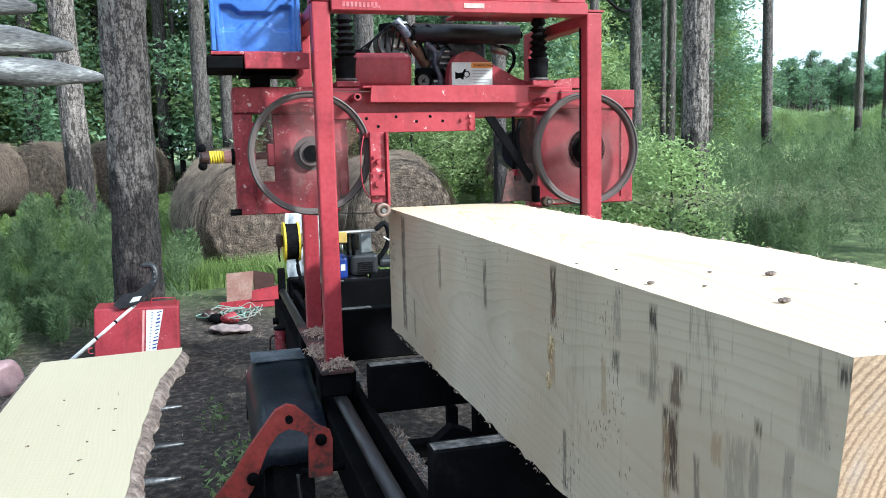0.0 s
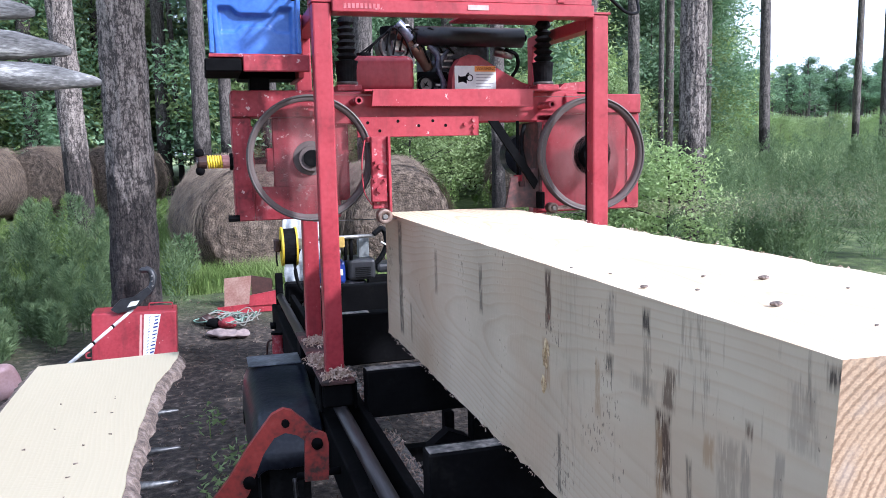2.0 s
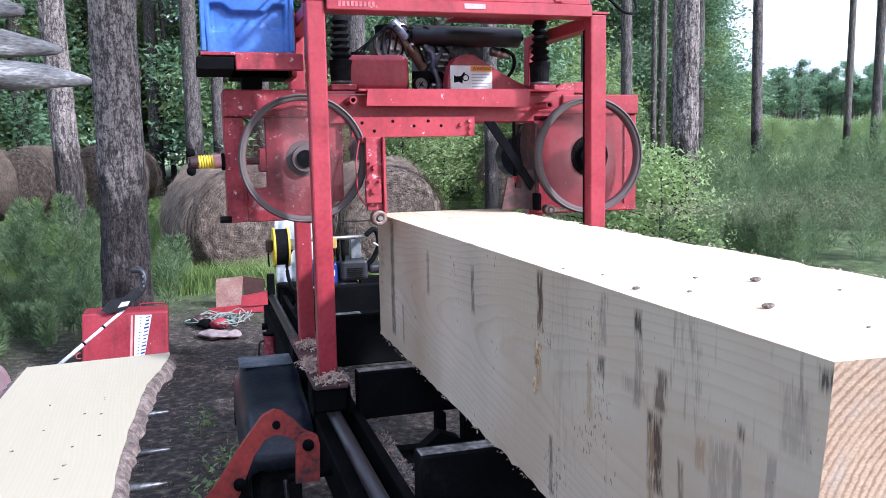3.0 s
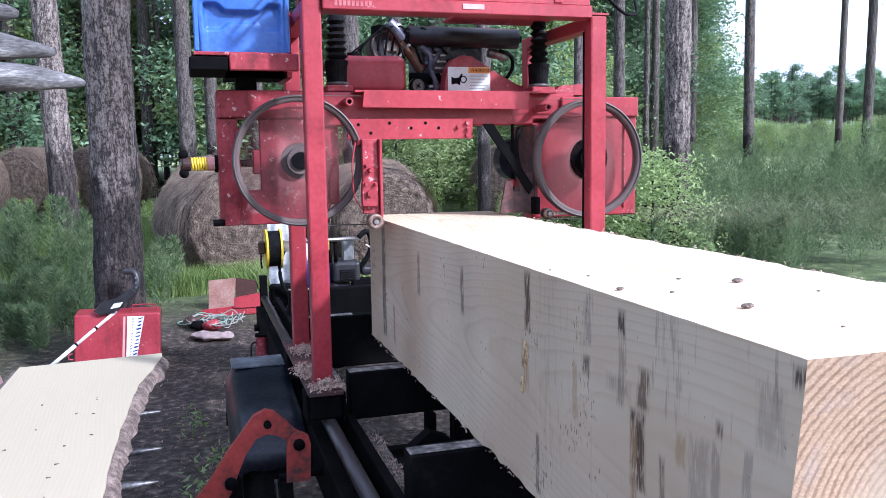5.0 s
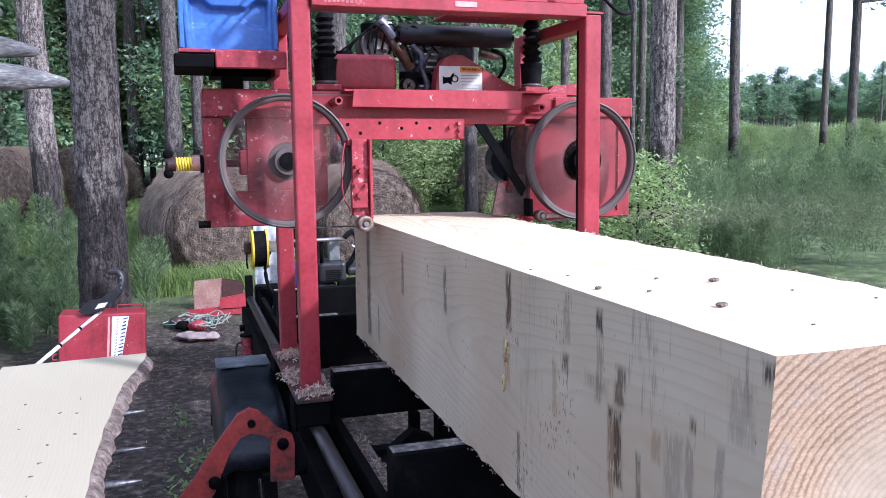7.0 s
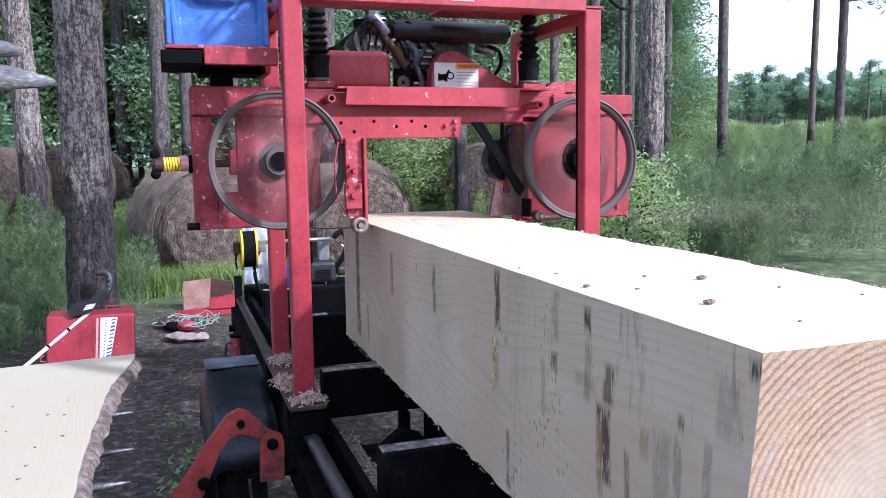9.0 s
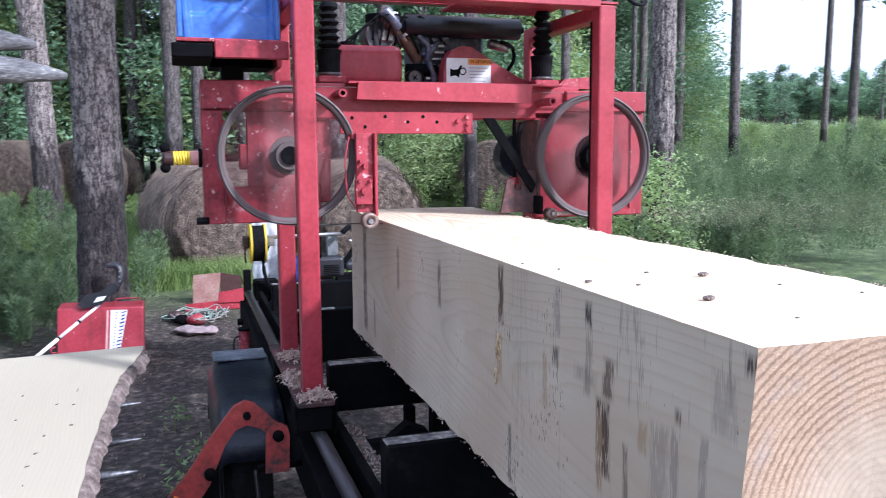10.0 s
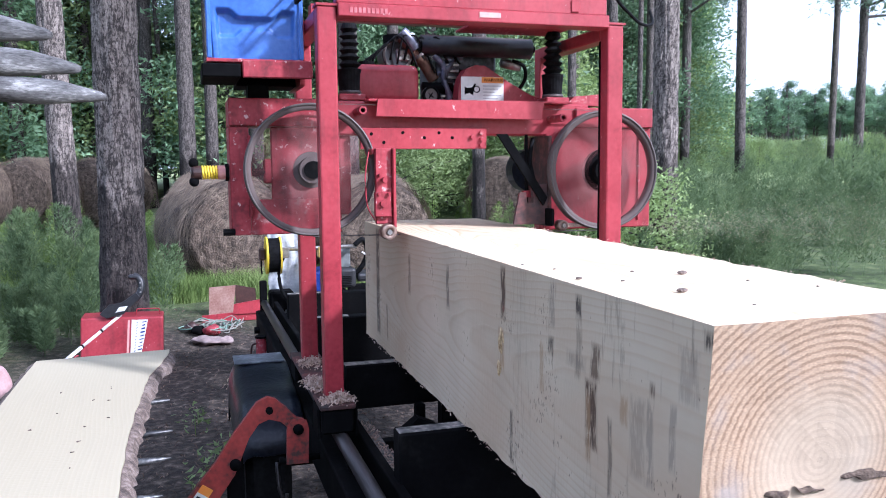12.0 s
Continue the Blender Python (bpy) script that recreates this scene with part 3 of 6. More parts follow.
# ---- the cant being sawn ----
def build_cant():
    bm = bmesh.new()
    nx, ny, nz_ = 14, 60, 14
    rng = random.Random(4)
    bmesh.ops.create_cube(bm, size=1.0)
    bmesh.ops.subdivide_edges(bm, edges=[e for e in bm.edges if abs(e.verts[0].co.y - e.verts[1].co.y) > 0.5], cuts=ny)
    bmesh.ops.subdivide_edges(bm, edges=[e for e in bm.edges if abs(e.verts[0].co.x - e.verts[1].co.x) > 0.5], cuts=nx, use_grid_fill=True)
    bmesh.ops.subdivide_edges(bm, edges=[e for e in bm.edges if abs(e.verts[0].co.z - e.verts[1].co.z) > 0.5], cuts=nz_, use_grid_fill=True)
    for v in bm.verts:
        x, y, z = v.co.x + 0.5, v.co.y + 0.5, v.co.z + 0.5
        X, Y, Z = x * 0.505, y * 2.44, 0.745 + z * 0.495
        if y < 0.001:
            Y += 0.10 * (1.24 - Z) + 0.006 * noise.noise(Vector((X * 9, 0, Z * 9)))
        if y > 0.999:
            Y += 0.012 * noise.noise(Vector((X * 8, 3, Z * 8)))
        if x > 0.999 and z > 0.999:
            X += 0.006 * rng.uniform(-1, 1)
            Z -= 0.004 * rng.random()
        if z < 0.001 and x < 0.001:
            Z += 0.008 * rng.random() + 0.012 * y
            X += 0.003 * rng.uniform(-1, 1)
        if x < 0.001 and z > 0.999:
            Z -= 0.0008 * rng.random()
        v.co = (X, Y, Z)
    t = thing("timber_cant", (0.25, 1.22, 0.745), "large squared pine cant with stained sides on the mill bunks", "timber")
    part("sawn_body", bm, CANT, t, "sawn pine with grey stains and year rings", (0, 0, 0))
    # torn grain, a knot and a bark pocket that break the sawn faces
    for y, z, h in ((0.842, 1.062, 0.018), (0.85, 1.04, 0.022), (0.858, 0.978, 0.016)):
        pm = bmesh.new()
        bmesh.ops.create_icosphere(pm, subdivisions=3, radius=1.0, matrix=Matrix.Translation((0, y, z)) @ Matrix.Diagonal((0.004, 0.012, h, 1)))
        for v in pm.verts:
            v.co += Vector((0.003, 0.012, 0.010)) * noise.noise(v.co * 110)
        part("torn_grain", pm, TORN, t, "torn yellow wood fibres")
    for y, z, s in ((0.829, 1.13, 0.010),):
        pm = bmesh.new()
        bmesh.ops.create_icosphere(pm, subdivisions=3, radius=1.0, matrix=Matrix.Translation((0.001, y, z)) @ Matrix.Diagonal((0.002, s * 0.7, s, 1)))
        part("knot", pm, RUSTY_KNOT, t, "small red-brown knot", smooth=True)
    for x, z, w, h in ((0.20, 0.965, 0.03, 0.004), (0.30, 0.976, 0.045, 0.006), (0.14, 0.960, 0.022, 0.006), (0.37, 0.972, 0.04, 0.004)):
        pm = bmesh.new()
        bmesh.ops.create_icosphere(pm, subdivisions=3, radius=1.0, matrix=Matrix.Translation((x, 0.10 * (1.24 - z), z)) @ Matrix.Diagonal((w, 0.008, h, 1)))
        for v in pm.verts:
            v.co += 0.010 * Vector((noise.noise(v.co * 50), 0.3 * noise.noise(v.co * 50 + Vector((3, 0, 0))), noise.noise(v.co * 50 + Vector((0, 3, 0)))))
        part("bark_pocket", pm, POCKET, t, "dark ingrown bark pocket")


build_cant()


# ---- trees ----
def trunk_mesh(name, r, h, material, lean=(0, 0), seg=24, rings=40, rough=0.02, seed=0):
    verts, faces = [], []
    for j in range(rings + 1):
        t = j / rings
        z = h * t ** 1.2
        for i in range(seg):
            a = 2 * math.pi * i / seg
            rr = r * (1 - 0.45 * t) * (1 + 0.35 * math.exp(-z / 0.25)) + rough * noise.noise(Vector((math.cos(a) * 4 * r * 6, math.sin(a) * 4 * r * 6, z * 2.2 + seed)))
            if rough > 0.01:
                rr += 0.009 * (abs(noise.noise(Vector((math.cos(a) * r * 26, math.sin(a) * r * 26, z * 5.5 + seed)))) * 2 - 0.6) + 0.004 * noise.noise(Vector((math.cos(a) * r * 75, math.sin(a) * r * 75, z * 22 + seed)))
            cx = lean[0] * z + 0.05 * r * math.sin(z * 0.8 + seed)
            verts.append((cx + rr * math.cos(a), lean[1] * z + rr * math.sin(a), z - 0.1))
    for j in range(rings):
        for i in range(seg):
            k = (i + 1) % seg
            faces.append((j * seg + i, j * seg + k, (j + 1) * seg + k, (j + 1) * seg + i))
    return raw(name, verts, faces, material, True)


def leaf_cloud(name, centres, per, spread, size, material, seed, thin=0.5, flat=0.6):
    """Small leaf blades scattered round limb points."""
    rng = np.random.RandomState(seed)
    n = len(centres) * per
    c = np.repeat(np.array(centres), per, axis=0)
    p = c + rng.normal(size=(n, 3)) * np.array([spread, spread, spread * flat])
    u = rng.normal(size=(n, 3))
    u[:, 2] *= 0.6
    u /= np.linalg.norm(u, axis=1)[:, None]
    w = np.cross(u, rng.normal(size=(n, 3)))
    w /= np.linalg.norm(w, axis=1)[:, None]
    s = size * rng.uniform(0.6, 1.4, size=(n, 1))
    quad = np.stack([p - u * s, p + w * s * thin * 1.6, p + u * s], axis=1).reshape(-1, 3)
    faces = np.arange(n * 3).reshape(-1, 3)
    return raw(name, quad.tolist(), faces.tolist(), material)


def limbs(bm, rng, h, start, count, reach, r):
    """Limbs of a tree; returns points along them."""
    pts = []
    for i in range(count):
        z = h * (start + (1 - start) * (i + rng.random()) / count)
        a = rng.uniform(0, 6.283)
        L = reach * (1.1 - 0.75 * (z / h - start) / (1 - start)) * rng.uniform(0.6, 1.15)
        p0 = Vector((0, 0, z))
        p1 = p0 + Vector((math.cos(a) * L, math.sin(a) * L, L * rng.uniform(0.05, 0.5)))
        cyl(bm, p0, p1, r * 0.35, r * 0.1, 5, False)
        for k in (0.35, 0.6, 0.8, 1.0):
            q = p0.lerp(p1, k) + Vector((rng.uniform(-1, 1), rng.uniform(-1, 1), rng.uniform(-0.5, 0.7))) * L * 0.22
            pts.append(tuple(q))
    return pts


def tree(name, at, r, h, label, bark, seed, lean=(0, 0), crown=None, group="pines"):
    """crown: (start, limb count, reach, leaves per point, leaf size, material)."""
    x, y = at
    t = thing(name, (x, y, ground_height(x, y)), label, "tree", group)
    near = r > 0.14
    ob = new("trunk", trunk_mesh("trunk", r, h, bark, lean, (110 if y < 11 else 40) if near else 14, (420 if y < 11 else 90) if near else 24, 0.012 if near else 0.006, seed))
    ob.parent = t
    if crown:
        rng = random.Random(seed)
        bm = bmesh.new()
        start, count, reach, per, size, leaf = crown
        pts = limbs(bm, rng, h, start, count, reach, r)
        me = mesh_from("branchwork", bm, bark)
        ob = new("branchwork", me)
        ob.parent = t
        ob["kind"] = "stuff"
        ob = new("crown", leaf_cloud("crown", pts, per, reach * 0.16, size, leaf, seed, 0.35))
        ob.parent = t
    return t


def build_trees():
    pine = (0.62, 16, 2.2, 90, 0.09, NEEDLE)
    tree("pine_tree", (-1.19, 5.36), 0.165, 17, "thick grey-brown pine trunk with flaky bark beside a red tool box", BARK, 1, (0.012, 0), pine)
    tree("pine_tree", (-2.13, 10.2), 0.16, 18, "leaning pine trunk with furrowed bark beside hay bales", BARK, 2, (-0.028, 0), pine)
    tree("pine_tree", (4.27, 6.95), 0.145, 18, "dark pine trunk rising from green weeds", BARK, 3, (0.0, 0), pine)
    plain = "tall straight pine with grey-brown bark in the woods"
    spots = [(-0.66, 14.5, 0.155, -0.006), (-1.75, 14.0, 0.10, -0.01), (-0.2, 16.5, 0.13, 0.0), (-4.2, 19.0, 0.16, 0.0), (-1.2, 21, 0.07, -0.02),
             (3.42, 10.6, 0.10, 0.0), (1.56, 10.9, 0.14, 0.0), (6.5, 12.2, 0.105, -0.01), (5.6, 12.0, 0.08, 0.0), (5.6, 16.4, 0.08, 0.0), (8.3, 14.4, 0.06, 0.005),
             (11.48, 15.3, 0.125, -0.012), (21.5, 23.6, 0.13, 0.012), (18.9, 19.6, 0.15, 0.008), (14.8, 22.6, 0.16, 0.0)]
    for k, (x, y, r, lean) in enumerate(spots):
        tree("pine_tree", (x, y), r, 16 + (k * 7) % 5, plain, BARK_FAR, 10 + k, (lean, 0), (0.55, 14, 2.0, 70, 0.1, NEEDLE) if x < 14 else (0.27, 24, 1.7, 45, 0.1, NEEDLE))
    # a pine added out of view to shade the weeds round the tool box
    tree("pine_tree", (7.3, -3.5), 0.16, 13.5, plain, BARK_FAR, 71, (0, 0), (0.63, 18, 2.0, 110, 0.1, NEEDLE))
    rng = random.Random(21)
    # the woods behind, from the far end of the clearing round to both sides
    master = []
    for k in range(3):
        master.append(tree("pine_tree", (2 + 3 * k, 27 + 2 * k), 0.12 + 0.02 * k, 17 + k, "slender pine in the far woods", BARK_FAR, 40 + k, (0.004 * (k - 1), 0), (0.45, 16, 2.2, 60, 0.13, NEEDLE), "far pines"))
    for k in range(80):
        a = rng.uniform(-0.55, 0.46)
        d = rng.uniform(17, 40)
        x, y = d * math.sin(a) - 0.6, d * math.cos(a)
        copy_thing(master[k % 3], pose(x, y, ground_height(x, y), 0, 0, rng.uniform(0, 360)))
    # unseen pines added behind the camera to block low sky light
    for k in range(16):
        a = rng.uniform(1.1, 5.3)
        d = rng.uniform(24, 45)
        x, y = d * math.sin(a), d * math.cos(a)
        copy_thing(master[k % 3], pose(x, y, ground_height(x, y), 0, 0, rng.uniform(0, 360)))
    # the wood on the far side of the field
    edge = []
    for k in range(3):
        # crowns take the paler leaf green, distance haze put into the colour
        edge.append(tree("pine_tree", (52 + 4 * k, 62 + 3 * k), 0.13, 6.3 + 0.8 * k, "pale-trunked pine on the far side of the field", BARK_FAR, 50 + k, (0.004 * (k - 1), 0), (0.56, 15, 1.25, 34, 0.11, LEAF), "pines across the field"))
    for k in range(240):
        a = rng.uniform(0.57, 0.88)
        d = rng.uniform(76, 112)
        x, y = d * math.sin(a), d * math.cos(a)
        copy_thing(edge[k % 3], pose(x, y, ground_height(x, y) - rng.uniform(0, 1.0), 0, 0, rng.uniform(0, 360)))
    # pines at the back of the clearing that close the view beside the field
    for k in range(15):
        a = 0.47 + 0.125 * (k + rng.random()) / 15
        d = rng.uniform(25, 44)
        x, y = d * math.sin(a) - 0.6, d * math.cos(a)
        copy_thing(master[k % 3], pose(x, y, ground_height(x, y) - 2.5 * rng.random(), 0, 0, rng.uniform(0, 360)))


def sapling(seed, h, reach, material, label, per=60, size=0.07):
    t = thing("sapling", (0, 20, ground_height(0, 20)), label, "shrub", "undergrowth")
    rng = random.Random(seed)
    bm = bmesh.new()
    pts = limbs(bm, rng, h, 0.12, 22, reach, 0.03)
    ob = new("stem", mesh_from("stem", cyl(bmesh.new(), (0, 0, -0.05), (0, 0, h), 0.03, 0.008, 6), BARK_FAR))
    ob.parent = t
    ob = new("branchwork", mesh_from("branchwork", bm, BARK_FAR))
    ob.parent = t
    ob["kind"] = "stuff"
    ob = new("crown", leaf_cloud("crown", pts, per, reach * 0.2, size, material, seed, 0.45))
    ob.parent = t
    return t


def build_saplings():
    rng = random.Random(5)
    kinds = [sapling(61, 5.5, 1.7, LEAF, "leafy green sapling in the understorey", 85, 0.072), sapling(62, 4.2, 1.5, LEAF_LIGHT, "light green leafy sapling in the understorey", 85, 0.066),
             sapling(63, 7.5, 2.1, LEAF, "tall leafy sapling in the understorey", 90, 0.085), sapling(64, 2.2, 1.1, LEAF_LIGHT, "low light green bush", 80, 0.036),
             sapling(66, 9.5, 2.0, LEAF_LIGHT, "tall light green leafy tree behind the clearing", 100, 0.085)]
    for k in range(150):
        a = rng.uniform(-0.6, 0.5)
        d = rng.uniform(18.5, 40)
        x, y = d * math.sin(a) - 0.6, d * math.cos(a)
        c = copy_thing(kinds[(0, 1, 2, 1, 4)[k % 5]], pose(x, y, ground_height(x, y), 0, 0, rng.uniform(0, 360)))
    for k in range(24):
        a = rng.uniform(0.16, 0.5)
        d = rng.uniform(14.5, 19)
        x, y = d * math.sin(a) - 0.6, d * math.cos(a)
        copy_thing(kinds[3], pose(x, y, ground_height(x, y), 0, 0, rng.uniform(0, 360)))
    # far bushes wear the light leaves, whose paleness also paints haze
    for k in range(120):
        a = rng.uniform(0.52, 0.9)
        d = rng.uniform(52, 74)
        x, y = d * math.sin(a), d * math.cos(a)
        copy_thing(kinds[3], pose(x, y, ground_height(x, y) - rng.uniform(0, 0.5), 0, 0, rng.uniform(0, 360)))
    # unseen saplings added out of view, screening off low skylight
    for k in range(34):
        a = rng.uniform(1.1, 5.3)
        d = rng.uniform(26, 45)
        x, y = d * math.sin(a), d * math.cos(a)
        copy_thing(kinds[k % 3], pose(x, y, ground_height(x, y), 0, 0, rng.uniform(0, 360)))
    for k in range(46):
        a = rng.uniform(0.45, 0.585)
        d = rng.uniform(27, 42)
        x, y = d * math.sin(a), d * math.cos(a)
        copy_thing(kinds[(2, 1, 4)[k % 3]], pose(x, y, ground_height(x, y), 0, 0, rng.uniform(0, 360)))
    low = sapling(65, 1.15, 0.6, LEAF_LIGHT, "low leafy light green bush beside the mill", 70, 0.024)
    for k, (x, y) in enumerate([(3.3, 7.0), (3.7, 7.6), (4.0, 8.4), (3.6, 6.3), (4.4, 9.0)]):
        if k:
            copy_thing(low, pose(x, y, ground_height(x, y), 0, 0, 70 * k))
        else:
            low.location = (x, y, ground_height(x, y))
    for ob, at in zip(kinds, ((-5, 22), (3.5, 23), (0.8, 25), (2.6, 12.6), (11.5, 25.0))):
        ob.location = (*at, ground_height(*at))


build_trees()
build_saplings()


def build_bales():
    def bale(at, r, w, turn, seed, label):
        x, y, zc = at
        verts, faces = [], []
        seg, nw, nr = 64, 14, 9
        rows = [(r * k / nr, -w / 2 - 0.05 * (1 - (k / nr) ** 2)) for k in [0.05] + list(range(1, nr))]
        rows += [(r - 0.08 * abs(2 * j / nw - 1) ** 6, -w / 2 + w * j / nw) for j in range(nw + 1)]
        rows += [(r * k / nr, w / 2 + 0.05 * (1 - (k / nr) ** 2)) for k in list(range(nr - 1, 0, -1)) + [0.05]]
        for rr, yy in rows:
            for i in range(seg):
                a = 2 * math.pi * i / seg
                q = rr + 0.03 * noise.noise(Vector((math.cos(a) * 5, math.sin(a) * 5, yy * 4 + seed))) * (rr / r) + 0.012 * noise.noise(Vector((math.cos(a) * 25, math.sin(a) * 25, yy * 30 + seed)))
                flat = 0.93 if math.sin(a) < -0.8 else 1.0
                verts.append((yy, q * math.cos(a), q * math.sin(a) * flat))
        for j in range(len(rows) - 1):
            for i in range(seg):
                k = (i + 1) % seg
                faces.append((j * seg + i, j * seg + k, (j + 1) * seg + k, (j + 1) * seg + i))
        faces.append(tuple(range(seg)))
        faces.append(tuple(range((len(rows) - 1) * seg, len(rows) * seg)))
        t = thing("hay_bale", (x, y, zc - r), label, "hay bale", "round hay bales")
        ob = new("roll", raw("roll", verts, faces, HAY, True))
        ob.parent, ob.location, ob.rotation_euler = t, (0, 0, r), (0, 0, radians(turn))
        # loose stalks standing off the roll
        rng = np.random.RandomState(seed)
        n = 9500
        a = rng.uniform(0, 2 * math.pi, n)
        yy = rng.uniform(-w / 2, w / 2, n)
        p = np.stack([yy, r * np.cos(a), r * np.sin(a) * np.where(np.sin(a) < -0.8, 0.93, 1)], 1)
        d = np.stack([rng.normal(size=n) * 0.35, -np.sin(a), np.cos(a)], 1) * 0.17 * rng.uniform(0.4, 1.4, (n, 1)) * rng.choice([-1, 1], (n, 1))
        o = np.stack([0 * a, np.cos(a), np.sin(a)], 1)
        # a third of the stalks lie coiled on the flat ends
        m = n // 3
        rr = r * np.sqrt(rng.uniform(0.02, 0.95, m))
        sgn = rng.choice([-1, 1], m)
        p[:m] = np.stack([sgn * (w / 2 + 0.05 * (1 - (rr / r) ** 2)), rr * np.cos(a[:m]), rr * np.sin(a[:m])], 1)
        o[:m] = np.stack([sgn, 0 * rr, 0 * rr], 1)
        d[:m, 0] *= 0.3
        q = np.stack([p - o * 0.006, p + d + o * rng.uniform(0.0, 0.04, (n, 1)), p + np.array([0.006, 0.003, 0.003]) - o * 0.006], 1).reshape(-1, 3)
        ob2 = new("loose_hay", raw("loose_hay", q.tolist(), np.arange(3 * n).reshape(-1, 3).tolist(), STRAW))
        ob2.parent, ob2.location, ob2.rotation_euler = t, (0, 0, r), (0, 0, radians(turn))
        ob2["kind"] = "stuff"
    bale((-0.34, 8.3, 0.76), 0.61, 1.3, 103, 1, "weathered round hay bale with loose drooping stalks on grass")
    bale((1.18, 8.15, 0.74), 0.60, 1.25, 96, 2, "weathered round hay bale behind the saw head")
    bale((-0.38, 10.4, 0.86), 0.58, 1.2, 95, 4, "weathered round hay bale behind another bale")
    bale((1.98, 11.0, 0.86), 0.50, 1.2, 70, 3, "weathered round hay bale behind another bale")
    for k, (x, y) in enumerate([(-5.4, 13.6), (-4.2, 14.2), (-3.1, 14.8), (-2.1, 15.3), (-6.4, 13.0), (4.6, 12.6)]):
        bale((x, y, ground_height(x, y) + 0.59), 0.61, 1.2, 62, 5 + k, "grey-brown round hay bale in a row of bales")


build_bales()


# ---- sawmill bed ----
PLATE = mat("scuffed_plate", [(0.03, 0.034, 0.042), (0.08, 0.09, 0.108), (0.2, 0.215, 0.235)], 8, 0.45, bump=0.08, low=0.35, high=0.65)
DUST = mat("pale_dust_on_steel", [(0.03, 0.03, 0.03), (0.14, 0.13, 0.12), (0.38, 0.34, 0.3)], 26, 0.8, bump=0.3, low=0.35, high=0.65)


def build_bed():
    t = thing("sawmill_bed", (0.23, 2.4, 0.0), "black steel sawmill bed with rails and bunks on a trailer axle", "sawmill")
    for x in (-0.265, 0.735):
        part("rail", cyl(bmesh.new(), (x, 0.3, 0.597), (x, 4.42, 0.597), 0.023, seg=18), RAIL, t, "rubbed round steel rail", smooth=True)
        part("side_beam", B(x - 0.05, x + 0.045, 0.3, 4.45, 0.40, 0.545, bevel=0.006), BLACK, t)
        for y in (0.6, 1.45, 2.55, 3.4, 4.2):
            part("rail_support", B(x - 0.012, x + 0.012, y - 0.03, y + 0.03, 0.545, 0.58, bevel=0.003), BLACK, t)
        s = 1 if x < 0 else -1
        x1 = x + s * 0.09
        part("inner_angle", B(min(x1, x1 - s * 0.028), max(x1, x1 - s * 0.028), 0.3, 4.42, 0.50, 0.60, bevel=0.003), BLACK, t)
    for y, deep in ((0.25, 0.24), (1.135, 0.24), (1.95, 0.165), (2.95, 0.24), (3.75, 0.24)):
        b = part("bunk", B(-0.185, 0.655, y, y + 0.075, 0.742 - deep, 0.742, bevel=0.006), BLACK, t, "black steel bunk dusted with sawdust")
        part("dust_strip", B(-0.183, 0.02, y + 0.008, y + 0.055, 0.741, 0.7445, bevel=0.001), DUST, b, "pale dusty top edge")
    for y in (1.62, 2.62):
        part("cross_tube", B(-0.22, 0.69, y, y + 0.06, 0.42, 0.50, bevel=0.006), BLACK, t)
    # log turner arm and its cylinder between the bunks
    bm = prism(bmesh.new(), [(-0.09, 0.62), (-0.03, 0.665), (0.03, 0.64), (0.16, 0.42), (0.10, 0.38), (0.0, 0.47)], 1.50, 1.545)
    part("turner_arm", bm, BLACK, t, "black log turner arm")
    part("turner_cylinder", cyl(bmesh.new(), (0.06, 1.56, 0.52), (0.22, 1.56, 0.50), 0.028, seg=16), BLACK, t, smooth=True)
    part("cylinder_rod", cyl(bmesh.new(), (0.035, 1.56, 0.523), (0.07, 1.56, 0.52), 0.018, seg=14), STEEL, t, "bright steel rod", smooth=True)
    part("stop_post", B(0.06, 0.095, 1.86, 1.90, 0.44, 0.60), BLACK, t)
    part("stop_post", B(0.14, 0.23, 1.80, 1.86, 0.42, 0.62), BLACK, t)
    part("hose", cable(bmesh.new(), [(-0.14, 0.6, 0.50), (-0.13, 1.2, 0.49), (-0.16, 1.8, 0.5), (-0.12, 2.6, 0.5)], 0.009), RUBBER, t, smooth=True)
    # end post of the rail, axle and springs
    part("end_stop", B(-0.29, -0.245, 4.39, 4.43, 0.50, 0.742), BLACK, t)
    part("lever_knob", cyl(bmesh.new(), (-0.36, 4.0, 0.5), (-0.33, 4.0, 0.5), 0.02, seg=12), BLACK, t, smooth=True)
    part("axle", B(-0.42, 0.9, 2.30, 2.36, 0.26, 0.32), BLACK, t)
    for x in (-0.19, 0.66):
        part("spring_hanger", B(x - 0.02, x + 0.02, 2.25, 2.41, 0.31, 0.42), BLACK, t)
    for y in (0.7, 4.1):
        for x in (-0.25, 0.72):
            part("leg", B(x - 0.03, x + 0.03, y - 0.03, y + 0.03, 0.0, 0.41), BLACK, t)
    for x0, x1 in ((-0.545, -0.375), (0.86, 1.03)):
        xm = (x0 + x1) / 2
        w = part("wheel", ring(bmesh.new(), (xm, 2.33, 0.29), "x", 0.29, 0.18, (x1 - x0) / 2, 56, 0.028), RUBBER, t, "black rubber trailer tyre", (xm, 2.33, 0.29))
        part("rim", cyl(bmesh.new(), (x0 + 0.03, 2.33, 0.29), (x1 - 0.03, 2.33, 0.29), 0.182, seg=32), STEEL, w)
        bm = bmesh.new()
        prof = [(2.765, 0.36), (2.762, 0.50), (2.755, 0.595), (2.735, 0.618), (2.70, 0.627), (2.62, 0.629), (2.54, 0.622), (2.46, 0.606), (2.38, 0.594), (2.30, 0.588), (2.22, 0.582), (2.14, 0.562), (2.08, 0.53), (2.03, 0.48), (2.00, 0.42)]
